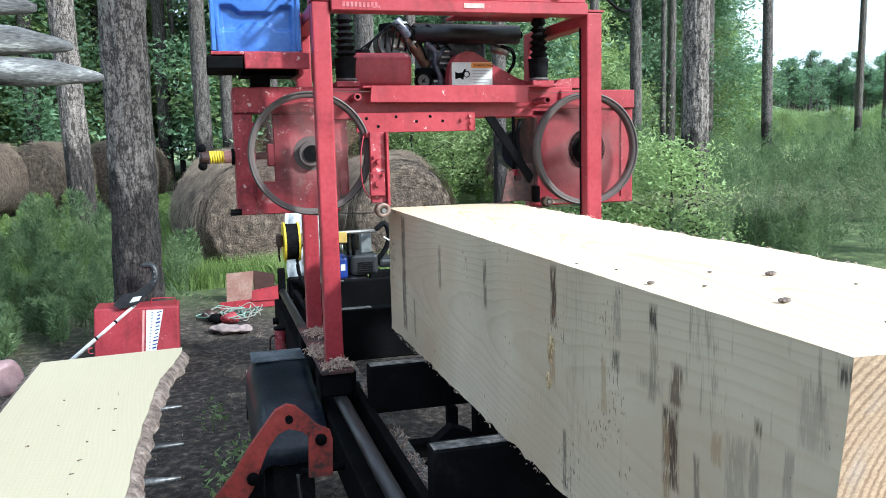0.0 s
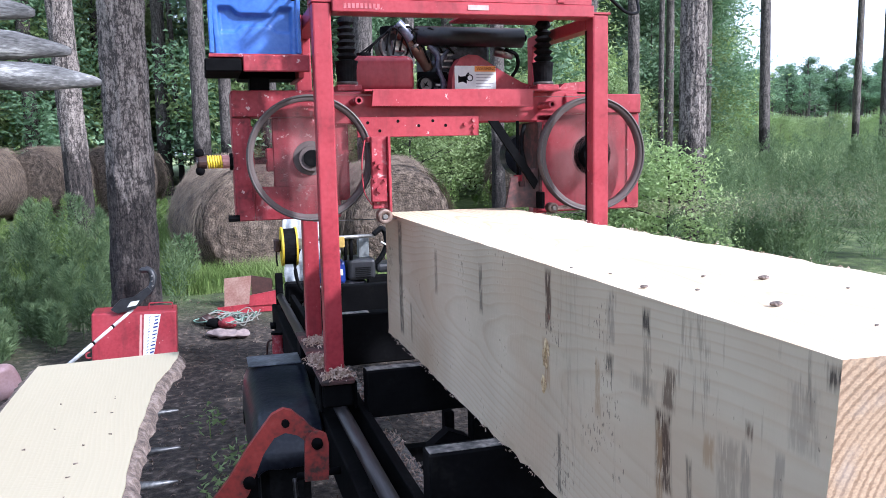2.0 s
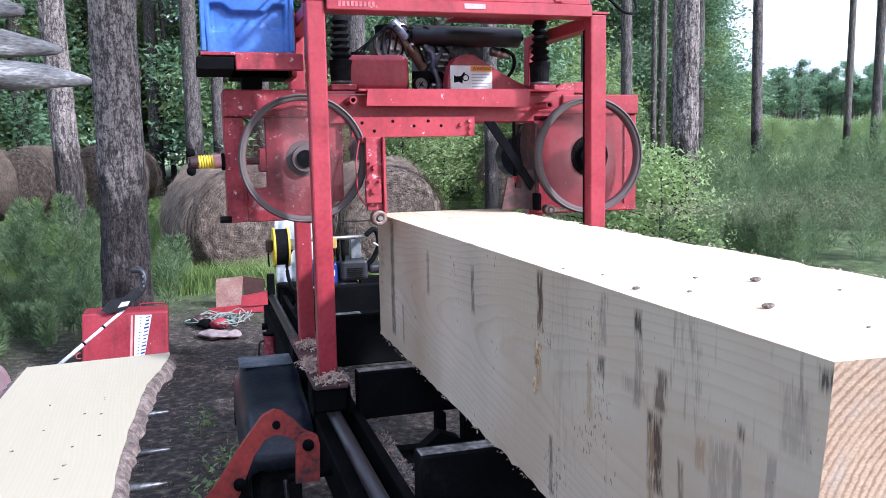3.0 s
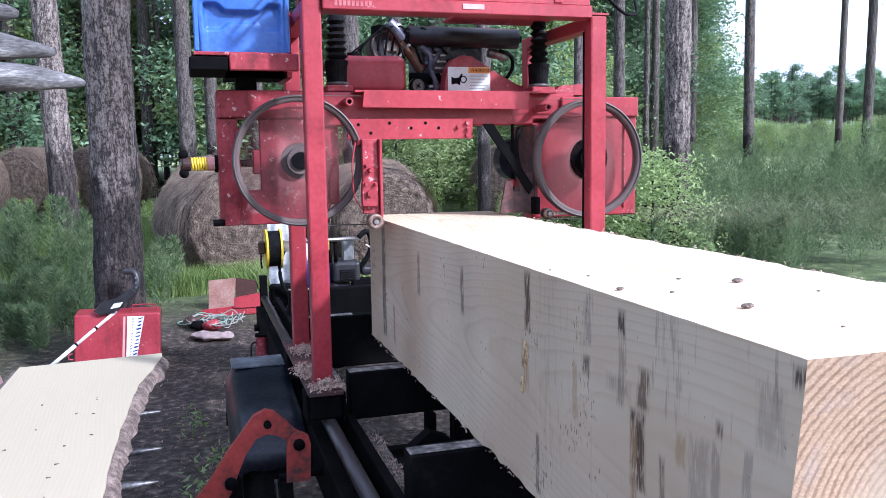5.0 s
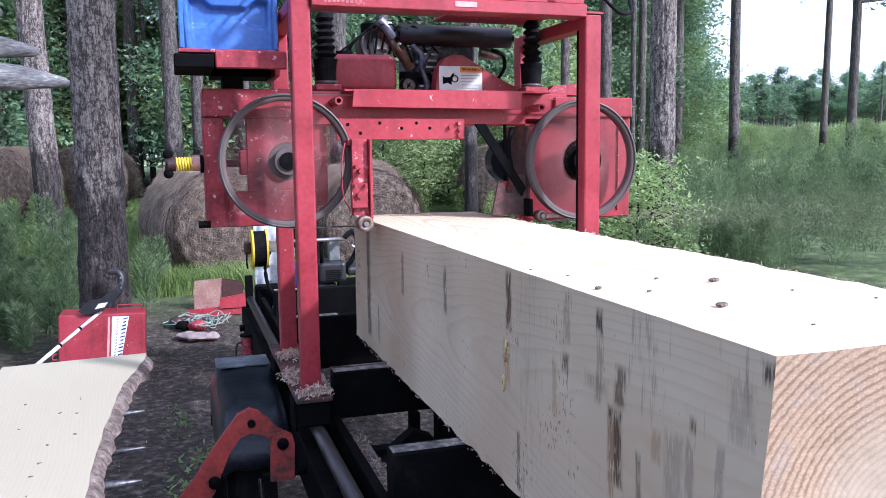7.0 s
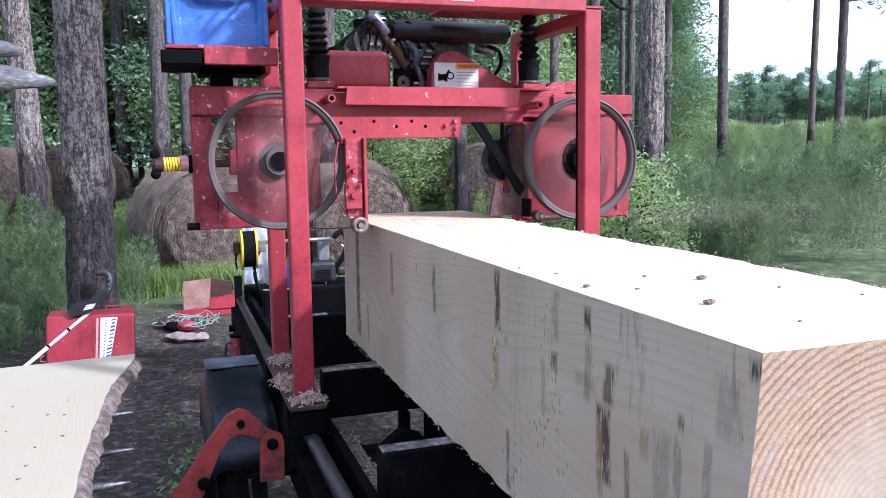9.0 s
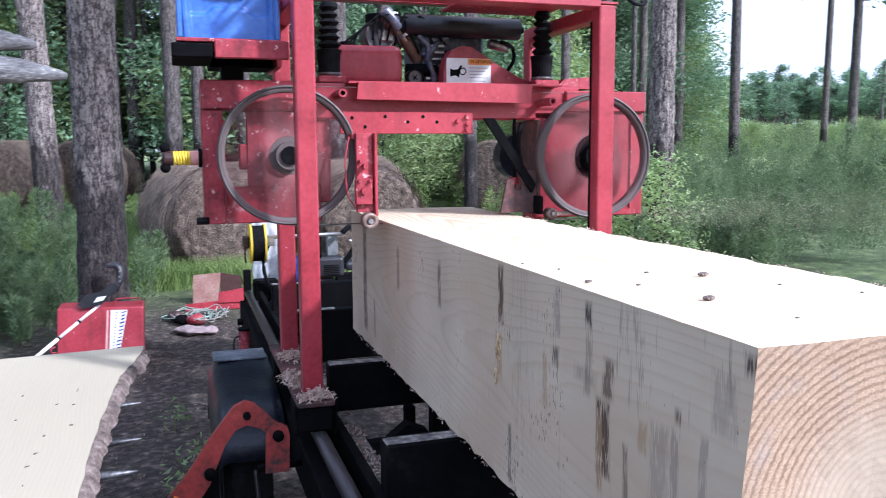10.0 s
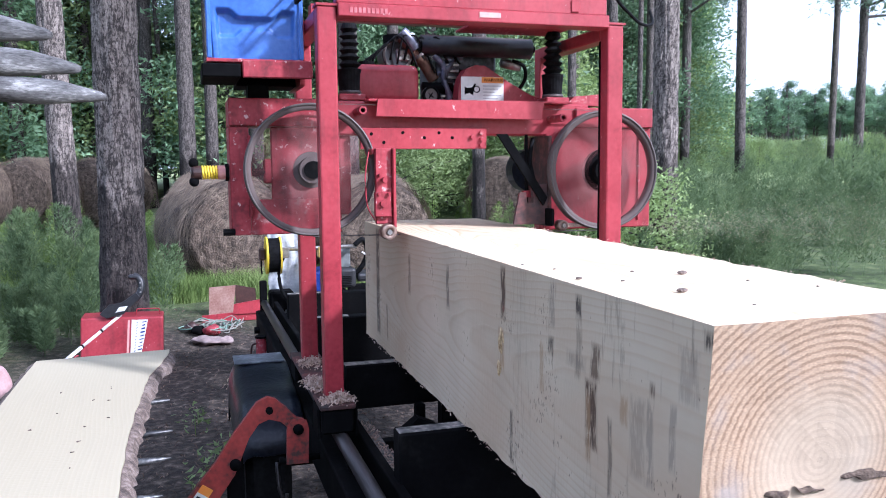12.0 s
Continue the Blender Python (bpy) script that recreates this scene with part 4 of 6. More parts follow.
        xa, xb = (x0 - 0.028, x1 + 0.055) if x0 < 0 else (x0 - 0.055, x1 + 0.028)
        # rounded outer shoulder, flat top, inner edge turned down
        cross = [(0.0, -0.20), (0.002, -0.11), (0.010, -0.06), (0.028, -0.024), (0.055, -0.004), (0.09, 0.0), (0.13, 0.002), (0.17, 0.0), (0.21, -0.001), (xb - xa - 0.008, -0.004), (xb - xa, -0.03)]
        rows = []
        for k, (y, z) in enumerate(prof):
            row = []
            for u, drop in cross:
                px = xa + u if x0 < 0 else xb - u
                dent = 0.012 * noise.noise(Vector((u * 13, y * 9, 5))) + 0.006 * noise.noise(Vector((u * 31, y * 24, 1)))
                row.append(bm.verts.new((px, y + 0.3 * dent, max(0.34, z + drop * min(1.0, (z - 0.34) * 5)) + (dent if 2 < k and y < 2.6 else 0.0))))
            rows.append(row)
        for a, b in zip(rows, rows[1:]):
            for i in range(len(cross) - 1):
                bm.faces.new((a[i], a[i + 1], b[i + 1], b[i]))
        f = part("fender", bm, FENDER, t, "dented dark fender with scuffed paint", smooth=True)
        so = f.modifiers.new("thick", "SOLIDIFY")
        so.thickness = 0.005
    part("fender_plate", B(-0.548, -0.335, 2.585, 2.755, 0.629, 0.635, bevel=0.002), PLATE, t, "pale scuffed metal plate")
    part("fender_bracket", B(-0.33, -0.29, 2.30, 2.60, 0.50, 0.53), BLACK, t)
    bm = bmesh.new()
    cyl(bm, (-0.45, 1.75, 0.485), (-0.30, 1.75, 0.49), 0.012, seg=10)
    part("step_bar", bm, BLACK, t, smooth=True)
    part("hook", cable(bmesh.new(), [(-0.46, 1.74, 0.485), (-0.455, 1.72, 0.40), (-0.44, 1.72, 0.36), (-0.43, 1.72, 0.38)], 0.007), RAIL, t, smooth=True)
    # sawdust lying on the bed beams
    rng = np.random.RandomState(3)
    n = 1500
    p = np.stack([rng.uniform(-0.17, -0.08, n), rng.uniform(0.8, 3.2, n), np.full(n, 0.505)], 1)
    keep = np.array([noise.noise(Vector((a * 6, b * 4, 1))) > 0.0 for a, b, _ in p])
    p = p[keep]
    part("sawdust_ledge", B(-0.175, -0.08, 0.5, 3.4, 0.49, 0.503, bevel=0.002), DUST, t, "ledge dusted with pale sawdust")
    shavings("sawdust", p, 0.014, t, 5)


def shavings(name, points, size, parent, seed):
    """Small curled wood shavings at points, one joined part."""
    rng = np.random.RandomState(seed)
    o = ORIGIN.get(parent, Vector())
    verts, faces = [], []
    for p in points:
        d = rng.normal(size=3)
        d[2] = abs(d[2]) * 0.5
        d = d / np.linalg.norm(d) * size * rng.uniform(0.5, 1.6)
        w = np.cross(d, rng.normal(size=3))
        w = w / np.linalg.norm(w) * size * 0.16
        mid = p + d * 0.5 + np.array([0, 0, size * 0.35])
        k = len(verts)
        verts += [tuple(q - np.array(o)) for q in (p - w, p + w, mid + w, mid - w, p + d + w, p + d - w)]
        faces += [(k, k + 1, k + 2, k + 3), (k + 3, k + 2, k + 4, k + 5)]
    ob = new(name, raw(name, verts, faces, SAWDUST))
    ob.parent = parent
    ob["kind"] = "stuff"
    return ob


build_bed()


def build_turner():
    """The red lifting arm beside the wheel."""
    t = thing("lift_arm", (-0.8, 1.68, 0.0), "orange-red steel lifting arm with a pinned bracket beside the wheel", "arm")
    out = [(-0.95, 0.14), (-0.89, 0.10), (-0.66, 0.40), (-0.60, 0.485), (-0.553, 0.60), (-0.52, 0.645), (-0.487, 0.657), (-0.45, 0.645), (-0.425, 0.62), (-0.39, 0.60), (-0.375, 0.64), (-0.405, 0.66), (-0.43, 0.69), (-0.465, 0.722), (-0.49, 0.731), (-0.525, 0.715), (-0.60, 0.62), (-0.66, 0.53), (-0.72, 0.46)]
    bm = prism(bmesh.new(), out, 1.668, 1.69)
    arm = part("arm", bm, RED_ORANGE, t)
    br = [(-0.437, 0.507), (-0.366, 0.505), (-0.362, 0.62), (-0.368, 0.645), (-0.385, 0.656), (-0.41, 0.656), (-0.427, 0.645), (-0.433, 0.62)]
    bk = part("bracket", prism(bmesh.new(), br, 1.648, 1.664), RED_ORANGE, t)
    part("pin", cyl(bmesh.new(), (-0.397, 1.638, 0.622), (-0.397, 1.70, 0.622), 0.017, seg=18), BLACK, bk, smooth=True)
    part("bolt", cyl(bmesh.new(), (-0.486, 1.655, 0.688), (-0.486, 1.67, 0.688), 0.012, seg=8), BLACK, arm)
    part("lower_pin", cyl(bmesh.new(), (-0.598, 1.655, 0.52), (-0.598, 1.70, 0.52), 0.018, seg=20), BLACK, t, smooth=True)
    part("strut", B(-0.625, -0.572, 1.70, 1.74, 0.18, 0.53), BLACK, t)
    part("base", B(-0.98, -0.55, 1.64, 1.76, 0.0, 0.19), BLACK, t)
    # warning sticker on the arm
    m = Matrix.Translation((-0.722, 1.6655, 0.404)) @ Matrix.Rotation(radians(-54), 4, "Y")
    for nm, x0, x1, mt in (("sticker", -0.06, 0.035, WHITE), ("sticker_head", 0.035, 0.062, ORANGE)):
        bm = box(bmesh.new(), x0, x1, -0.0012, 0.0015, -0.02, 0.02, bevel=0)
        bmesh.ops.transform(bm, matrix=m, verts=bm.verts)
        part(nm, bm, mt, arm, "white and orange warning sticker")
    for k in range(4):
        bm = box(bmesh.new(), 0.018 - k * 0.02, 0.024 - k * 0.02, -0.003, 0.001, -0.015, 0.014 - 0.004 * (k % 2), bevel=0)
        bmesh.ops.transform(bm, matrix=m, verts=bm.verts)
        part("text_bar", bm, BLACK, arm)


ORANGE = mat("orange_print", [(0.75, 0.25, 0.03), (0.8, 0.3, 0.04)], 10, 0.5, bump=0)
build_turner()


# ---- the moving saw carriage ----
def build_carriage():
    base = (0.23, 2.45, 0.62)
    t = thing("saw_carriage", base, "red four-post bandsaw carriage with two spinning band wheels", "bandsaw")
    # posts on their skids
    for x0, x1, top in ((-0.307, -0.245, 1.972), (0.704, 0.766, 1.953)):
        part("front_post", B(x0, x1, 2.13, 2.19, 0.715, top, bevel=0.006, seg=2), RED, t)
        part("post_cap", B(x0 - 0.004, x1 + 0.006, 2.126, 2.194, top, top + 0.008, bevel=0.001), RED, t)
        part("rear_post", B(x0 + 0.004, x1 + 0.004, 2.72, 2.78, 0.715, top, bevel=0.006, seg=2), RED, t)
        part("side_beam", B(x0, x1, 2.19, 2.72, top - 0.045, top, bevel=0.004), RED, t)
        sx = x1 + 0.001 if x0 < 0 else x0 - 0.004
        part("slide_strip", B(sx, sx + 0.003, 2.178, 2.188, 1.15, top - 0.05, bevel=0.0008), BLACK, t)
        if x0 < 0:
            part("gusset", prism(bmesh.new(), [(x0 - 0.02, 1.75), (x0 - 0.004, 1.75), (x0 - 0.004, top), (x0 - 0.04, top)], 2.40, 2.72), RED, t)
        sk = part("skid", B(x0 - 0.03, x1 + 0.022, 2.05, 2.87, 0.70, 0.715, bevel=0.003), SKID, t)
        for y in (2.05, 2.72):
            part("roller_block", B(x0 - 0.025, x1 + 0.018, y + 0.01, y + 0.15, 0.618, 0.699, bevel=0.008), BLACK, sk)
        for side in (x0 - 0.035, x1 + 0.022):
            part("roller_cheek", B(side, side + 0.012, 2.08, 2.19, 0.60, 0.70, bevel=0.004), BLACK, sk)
    # top frame
    part("top_lip", B(-0.243, 0.702, 2.115, 2.195, 1.94, 1.982, bevel=0.003), RED, t)
    part("top_beam", B(-0.243, 0.702, 2.135, 2.195, 1.984, 2.09, bevel=0.003), RED, t)
    part("top_plate", B(0.30, 0.70, 2.197, 2.60, 1.982, 1.99, bevel=0.001), RED_WORN, t)
    part("rear_beam", B(-0.24, 0.70, 2.72, 2.78, 2.03, 2.09, bevel=0.003), RED, t)
    part("beam_patch", B(0.225, 0.30, 2.1125, 2.1145, 1.955, 1.972, bevel=0), PINK, t)
    for k in range(9):
        part("stencil_bar", B(-0.205 + k * 0.014, -0.196 + k * 0.014, 2.1132, 2.1146, 1.952, 1.968, bevel=0), DIM_PRINT, t)
    part("clip", B(0.565, 0.595, 2.13, 2.1345, 1.99, 2.03, bevel=0.002), RED, t)
    part("wooden_block", B(0.165, 0.46, 2.09, 2.25, 2.0915, 2.13, bevel=0.006), SLABWOOD, t, "pale wooden block")
    part("cable", cable(bmesh.new(), [(0.46, 2.16, 2.10), (0.70, 2.15, 2.07), (0.80, 2.2, 2.03), (0.90, 2.25, 1.985), (0.98, 2.3, 1.995), (1.03, 2.4, 2.06)], 0.006), RUBBER, t, smooth=True)
    part("cable", cable(bmesh.new(), [(-0.22, 2.12, 2.10), (-0.31, 2.12, 2.03), (-0.36, 2.2, 1.99), (-0.34, 2.3, 2.02), (-0.38, 2.4, 2.0)], 0.006), RUBBER, t, smooth=True)
    part("cable", cable(bmesh.new(), [(-0.24, 2.11, 2.10), (-0.32, 2.12, 2.05), (-0.37, 2.2, 2.02), (-0.36, 2.3, 2.05)], 0.005), RUBBER, t, smooth=True)
    # saw head: crossbeam, shelf and housings
    part("crossbeam", B(-0.26, 0.78, 2.42, 2.50, 1.582, 1.702, bevel=0.006), RED, t)
    part("shelf", prism(bmesh.new(), [(-0.075, 1.645), (0.55, 1.638), (0.56, 1.70), (-0.068, 1.704)], 2.345, 2.352), RED, t)
    part("deck", B(-0.10, 0.68, 2.353, 2.95, 1.698, 1.7055, bevel=0.001), RED, t)
    bar = part("guide_bar", B(-0.125, 0.348, 2.385, 2.40, 1.532, 1.606, bevel=0.002), RED, t)
    for k, (x, z) in enumerate([(-0.085, 1.585), (-0.04, 1.555), (0.03, 1.59), (0.11, 1.572), (0.165, 1.59), (0.215, 1.572)]):
        part("hole", cyl(bmesh.new(), (x, 2.3835, z), (x, 2.3855, z), 0.006, seg=10), BLACK, bar)
    for x, z in ((0.325, 1.59), (0.327, 1.567), (0.325, 1.545), (0.29, 1.575)):
        part("bolt", cyl(bmesh.new(), (x, 2.372, z), (x, 2.386, z), 0.008, seg=6), RED_WORN, bar)
    for x, z in ((-0.13, 1.662), (0.618, 1.643)):
        st = part("pipe_stub", ring(bmesh.new(), (x, 2.36, z), "y", 0.014, 0.008, 0.06, 16), RED_WORN, t, smooth=False)
        part("bore", cyl(bmesh.new(), (x, 2.32, z), (x, 2.40, z), 0.0078, seg=12), BLACK, st)
    # housings behind the wheels
    part("housing_top", B(-0.571, -0.262, 2.405, 2.60, 1.612, 1.706, bevel=0.004), RED_WORN, t)
    part("housing_side", B(-0.571, -0.505, 2.42, 2.435, 1.238, 1.611, bevel=0.003), RED_WORN, t)
    part("housing_flange", B(-0.571, -0.562, 2.436, 2.60, 1.238, 1.611, bevel=0.002), RED_WORN, t)
    part("housing_rib", B(-0.512, -0.500, 2.405, 2.419, 1.30, 1.58, bevel=0.003), RED_WORN, t)
    part("housing_bottom", B(-0.504, -0.19, 2.42, 2.435, 1.238, 1.36, bevel=0.003), RED_WORN, t)
    part("bearing_plate", B(-0.43, -0.15, 2.44, 2.46, 1.30, 1.61, bevel=0.004), RED_WORN, t)
    part("tension_shaft", cyl(bmesh.new(), (-0.56, 2.46, 1.455), (-0.42, 2.46, 1.455), 0.013, seg=14), BLACK, t, smooth=True)
    part("shaft_block", B(-0.455, -0.40, 2.445, 2.49, 1.415, 1.50, bevel=0.005), RED_WORN, t)
    part("corner_bolt", cyl(bmesh.new(), (-0.60, 2.42, 1.25), (-0.56, 2.42, 1.25), 0.012, seg=8), BLACK, t)
    part("housing_plate", B(0.60, 1.054, 2.42, 2.44, 1.222, 1.611, bevel=0.004), RED, t)
    part("housing_cap", B(0.72, 1.054, 2.405, 2.55, 1.612, 1.688, bevel=0.004), RED, t)
    part("housing_edge", B(0.995, 1.003, 2.412, 2.42, 1.25, 1.59, bevel=0.002), RED_WORN, t)
    part("drive_bracket", B(0.585, 0.60, 2.36, 2.60, 1.24, 1.58, bevel=0.004), SKID, t)
    part("top_latch", prism(bmesh.new(), [(0.70, 1.70), (0.86, 1.70), (0.86, 1.745), (0.74, 1.735)], 2.46, 2.60), RED_WORN, t)
    # band wheels: rim, hub and spokes turn together
    for x, z in ((-0.306, 1.461), (0.80, 1.449)):
        c = (x, 2.34, z)
        w = part("band_wheel", ring(bmesh.new(), c, "y", 0.2255, 0.202, 0.017, 96, 0.003), WHEEL, t, "grey steel band wheel spinning fast", c, True)
        part("groove", ring(bmesh.new(), (x, 2.321, z), "y", 0.2235, 0.217, 0.002, 96), STEEL_DULL, w, smooth=True)
        part("hub", cyl(bmesh.new(), (x, 2.30, z), (x, 2.37, z), 0.045 if x < 0 else 0.05, seg=32), BLACK if x > 0 else WHEEL, w, smooth=False)
        part("hub_bore", cyl(bmesh.new(), (x, 2.292, z), (x, 2.301, z), 0.030, seg=24), BLACK if x < 0 else STEEL_DULL, w)
        part("hub_flange", cyl(bmesh.new(), (x, 2.332, z), (x, 2.352, z), 0.062 if x < 0 else 0.08, seg=32), WHEEL if x < 0 else BLACK, w)
        for k in range(5):
            a = 2 * math.pi * k / 5
            bm = prism(bmesh.new(), [(-0.03, 0.06), (0.03, 0.06), (0.017, 0.20), (-0.017, 0.20)], -0.008, 0.008)
            bmesh.ops.transform(bm, matrix=Matrix.Translation(c) @ Matrix.Rotation(a, 4, "Y"), verts=bm.verts)
            part("spoke", bm, SPOKE, w)
        WHEELS.append((w, x - base[0], 2.34 - base[1], z - base[2]))
    bm = bmesh.new()
    for z0, z1, ya, yb in ((1.2345, 1.2225, 2.315, 2.352), (1.6875, 1.6755, 2.3525, 2.362)):
        vs = [bm.verts.new(p) for p in ((-0.306, ya, z0), (0.80, ya, z1), (0.80, yb, z1), (-0.306, yb, z0), (-0.306, ya, z0 - 0.0012), (0.80, ya, z1 - 0.0012), (0.80, yb, z1 - 0.0012), (-0.306, yb, z0 - 0.0012))]
        for q in ((0, 1, 2, 3), (7, 6, 5, 4), (0, 4, 5, 1), (1, 5, 6, 2), (2, 6, 7, 3), (3, 7, 4, 0)):
            bm.faces.new([vs[i] for i in q])
    part("band_blade", bm, STEEL_DULL, t, "thin steel band blade")
    # left blade guide arm
    g = part("guide_arm", B(-0.10, -0.045, 2.255, 2.275, 1.275, 1.532, bevel=0.002), RED_WORN, t)
    part("arm_flange", B(-0.044, -0.034, 2.235, 2.40, 1.262, 1.532, bevel=0.002), RED, g)
    part("arm_bridge", B(-0.11, -0.034, 2.276, 2.384, 1.512, 1.531, bevel=0.002), RED, g)
    part("adjuster_plate", B(-0.108, -0.052, 2.235, 2.254, 1.30, 1.385, bevel=0.003), RED_WORN, g)
    for x, z, r in ((-0.08, 1.345, 0.012), (-0.095, 1.378, 0.006), (-0.06, 1.378, 0.006), (-0.075, 1.425, 0.009), (-0.09, 1.44, 0.006)):
        part("bolt", cyl(bmesh.new(), (x, 2.222, z), (x, 2.256, z), r, seg=6), RED_WORN, g)
    part("guide_roller", ring(bmesh.new(), (-0.070, 2.213, 1.251), "y", 0.027, 0.010, 0.022, 28, 0.003), ROLLER, t, "worn steel guide roller", smooth=True)
    part("roller_bolt", cyl(bmesh.new(), (-0.070, 2.185, 1.251), (-0.070, 2.25, 1.251), 0.0095, seg=6), STEEL, t)
    part("water_tube", cable(bmesh.new(), [(-0.12, 2.27, 1.52), (-0.135, 2.26, 1.44), (-0.13, 2.26, 1.34), (-0.105, 2.25, 1.29)], 0.0028), RED, t, smooth=True)
    # right blade guide with diagonal brace
    part("guide_bracket", prism(bmesh.new(), [(0.445, 1.25), (0.585, 1.25), (0.58, 1.40), (0.53, 1.40), (0.525, 1.33), (0.50, 1.33), (0.495, 1.37), (0.47, 1.37)], 2.36, 2.372), SKID, t)
    part("brace", prism(bmesh.new(), [(0.375, 1.585), (0.415, 1.585), (0.575, 1.35), (0.56, 1.32)], 2.345, 2.359), BLACK, t)
    part("threaded_rod", cyl(bmesh.new(), (0.512, 2.40, 1.28), (0.512, 2.40, 1.585), 0.006, seg=10), BLACK, t, smooth=True)
    part("rod_nut", cyl(bmesh.new(), (0.512, 2.40, 1.35), (0.512, 2.40, 1.375), 0.017, seg=6), RED_WORN, t)
    part("guide_plate", B(0.57, 0.584, 2.30, 2.36, 1.245, 1.31, bevel=0.003), BLACK, t)
    part("guide_roller", ring(bmesh.new(), (0.622, 2.325, 1.246), "y", 0.020, 0.008, 0.022, 24, 0.003), ROLLER, t, "worn steel guide roller", smooth=True)
    part("roller_bolt", cyl(bmesh.new(), (0.622, 2.295, 1.246), (0.622, 2.36, 1.246), 0.0078, seg=6), STEEL, t)
    part("tooth_block", B(0.655, 0.72, 2.34, 2.37, 1.235, 1.25, bevel=0.003), SAWDUST, t)
    part("hose", cable(bmesh.new(), [(0.56, 2.45, 1.57), (0.535, 2.42, 1.50), (0.54, 2.40, 1.42), (0.565, 2.38, 1.36)], 0.009), RUBBER, t, smooth=True)
    part("pulley", cyl(bmesh.new(), (0.60, 2.55, 1.45), (0.60, 2.62, 1.45), 0.085, seg=28), FENDER, t, smooth=False)
    # lift screws under bellows
    for x in (-0.136, 0.665):
        bm = bmesh.new()
        zs = [(1.742, 0.037), (1.80, 0.040), (1.82, 0.043)]
        for k in range(6):
            z = 1.825 + k * 0.025
            r = 0.040 - 0.0016 * k
            zs += [(z, r - 0.013), (z + 0.0125, r)]
        zs.append((1.982, 0.024))
        rows = [[bm.verts.new((x + (r + 0.0022 * math.sin(3 * a + z * 90)) * math.cos(a), 2.5 + r * math.sin(a), z)) for a in np.linspace(0, 2 * math.pi, 21)[:-1]] for z, r in zs]
        for a, b in zip(rows, rows[1:]):
            for i in range(20):
                bm.faces.new((a[i], a[(i + 1) % 20], b[(i + 1) % 20], b[i]))
        part("bellows", bm, RUBBER, t, "black rubber bellows", smooth=False)
        part("bellows_base", B(x - 0.048, x + 0.048, 2.45, 2.55, 1.7065, 1.73, bevel=0.004), RED_WORN, t)
        part("bellows_clamp", ring(bmesh.new(), (x, 2.5, 1.737), "z", 0.041, 0.03, 0.006, 24), STEEL_DULL, t, smooth=True)
    # engine deck: fuel cover, engine, muffler, belt guard
    bm = box(bmesh.new(), -0.125, 0.143, 2.55, 2.80, 1.7065, 1.85, bevel=0.03, seg=5)
    part("fuel_cover", bm, RED, t, "rounded red metal cover", smooth=True)
    part("cover_cap", cyl(bmesh.new(), (-0.04, 2.65, 1.85), (-0.04, 2.65, 1.868), 0.03, seg=16), BLACK, t)
    g = [(0.298, 1.7065), (0.302, 1.77), (0.313, 1.81), (0.335, 1.843), (0.372, 1.858), (0.41, 1.855), (0.445, 1.835), (0.50, 1.80), (0.60, 1.748), (0.64, 1.735), (0.64, 1.7065)]
    guard = part("belt_guard", prism(bmesh.new(), g, 2.57, 2.64), RED, t)
    sign = part("warning_label", B(0.311, 0.486, 2.5672, 2.5695, 1.716, 1.813, bevel=0), WHITE, guard, "white warning label with orange heading")
    part("heading", B(0.395, 0.484, 2.5655, 2.567, 1.79, 1.812, bevel=0), ORANGE, sign)
    fc = bpy.data.curves.new("heading_text", "FONT")
    fc.body, fc.size, fc.align_x, fc.align_y = "WARNING", 0.0175, "CENTER", "CENTER"
    fc.extrude = 0.0002
    fo = new("heading_text", fc)
    fc.materials.append(BLACK)
    fo.parent = sign
    fo.matrix_local = Matrix.Translation(Vector((0.445, 2.5648, 1.8005)) - ORIGIN[sign]) @ pose(0, 0, 0, 90)
    for k in range(5):
        part("text_bar", B(0.40, 0.475 - 0.012 * (k % 3), 2.5658, 2.567, 1.777 - k * 0.012, 1.780 - k * 0.012, bevel=0), GREY, sign)
    part("pictogram", prism(bmesh.new(), [(0.325, 1.745), (0.345, 1.75), (0.36, 1.742), (0.362, 1.765), (0.372, 1.785), (0.366, 1.787), (0.355, 1.772), (0.335, 1.77), (0.325, 1.775)], 2.5655, 2.567), BLACK, sign)
    part("pictogram_ring", ring(bmesh.new(), (0.374, 2.5662, 1.765), "y", 0.014, 0.010, 0.0007, 20), BLACK, sign)
    part("muffler", cyl(bmesh.new(), (0.175, 2.65, 1.938), (0.632, 2.65, 1.936), 0.040, seg=28), MUFFLER, t, "dark cylindrical muffler", smooth=True)
    part("muffler_tip", cyl(bmesh.new(), (0.632, 2.65, 1.936), (0.65, 2.65, 1.936), 0.014, seg=12), BLACK, t)
    part("exhaust_pipe", cable(bmesh.new(), [(0.10, 2.66, 1.97), (0.15, 2.66, 1.915), (0.20, 2.67, 1.86), (0.235, 2.68, 1.81)], 0.024, 12), RUSTY, t, "rusty brown exhaust pipe", smooth=True)
    en = part("engine_block", B(0.24, 0.34, 2.66, 2.92, 1.7065, 1.90, bevel=0.02, seg=2), ENGINE, t, "dark greasy engine block")
    part("cylinder_head", B(0.30, 0.50, 2.68, 2.86, 1.84, 1.93, bevel=0.012), ENGINE, en)
    for k in range(6):
        part("fin", B(0.255, 0.325, 2.645 - 0.002 * k, 2.66, 1.74 + k * 0.024, 1.748 + k * 0.024, bevel=0.001), STEEL, en)
    part("intake", cable(bmesh.new(), [(0.32, 2.65, 1.75), (0.27, 2.645, 1.79), (0.275, 2.64, 1.84), (0.31, 2.65, 1.88)], 0.013, 10), ENGINE, en, smooth=True)
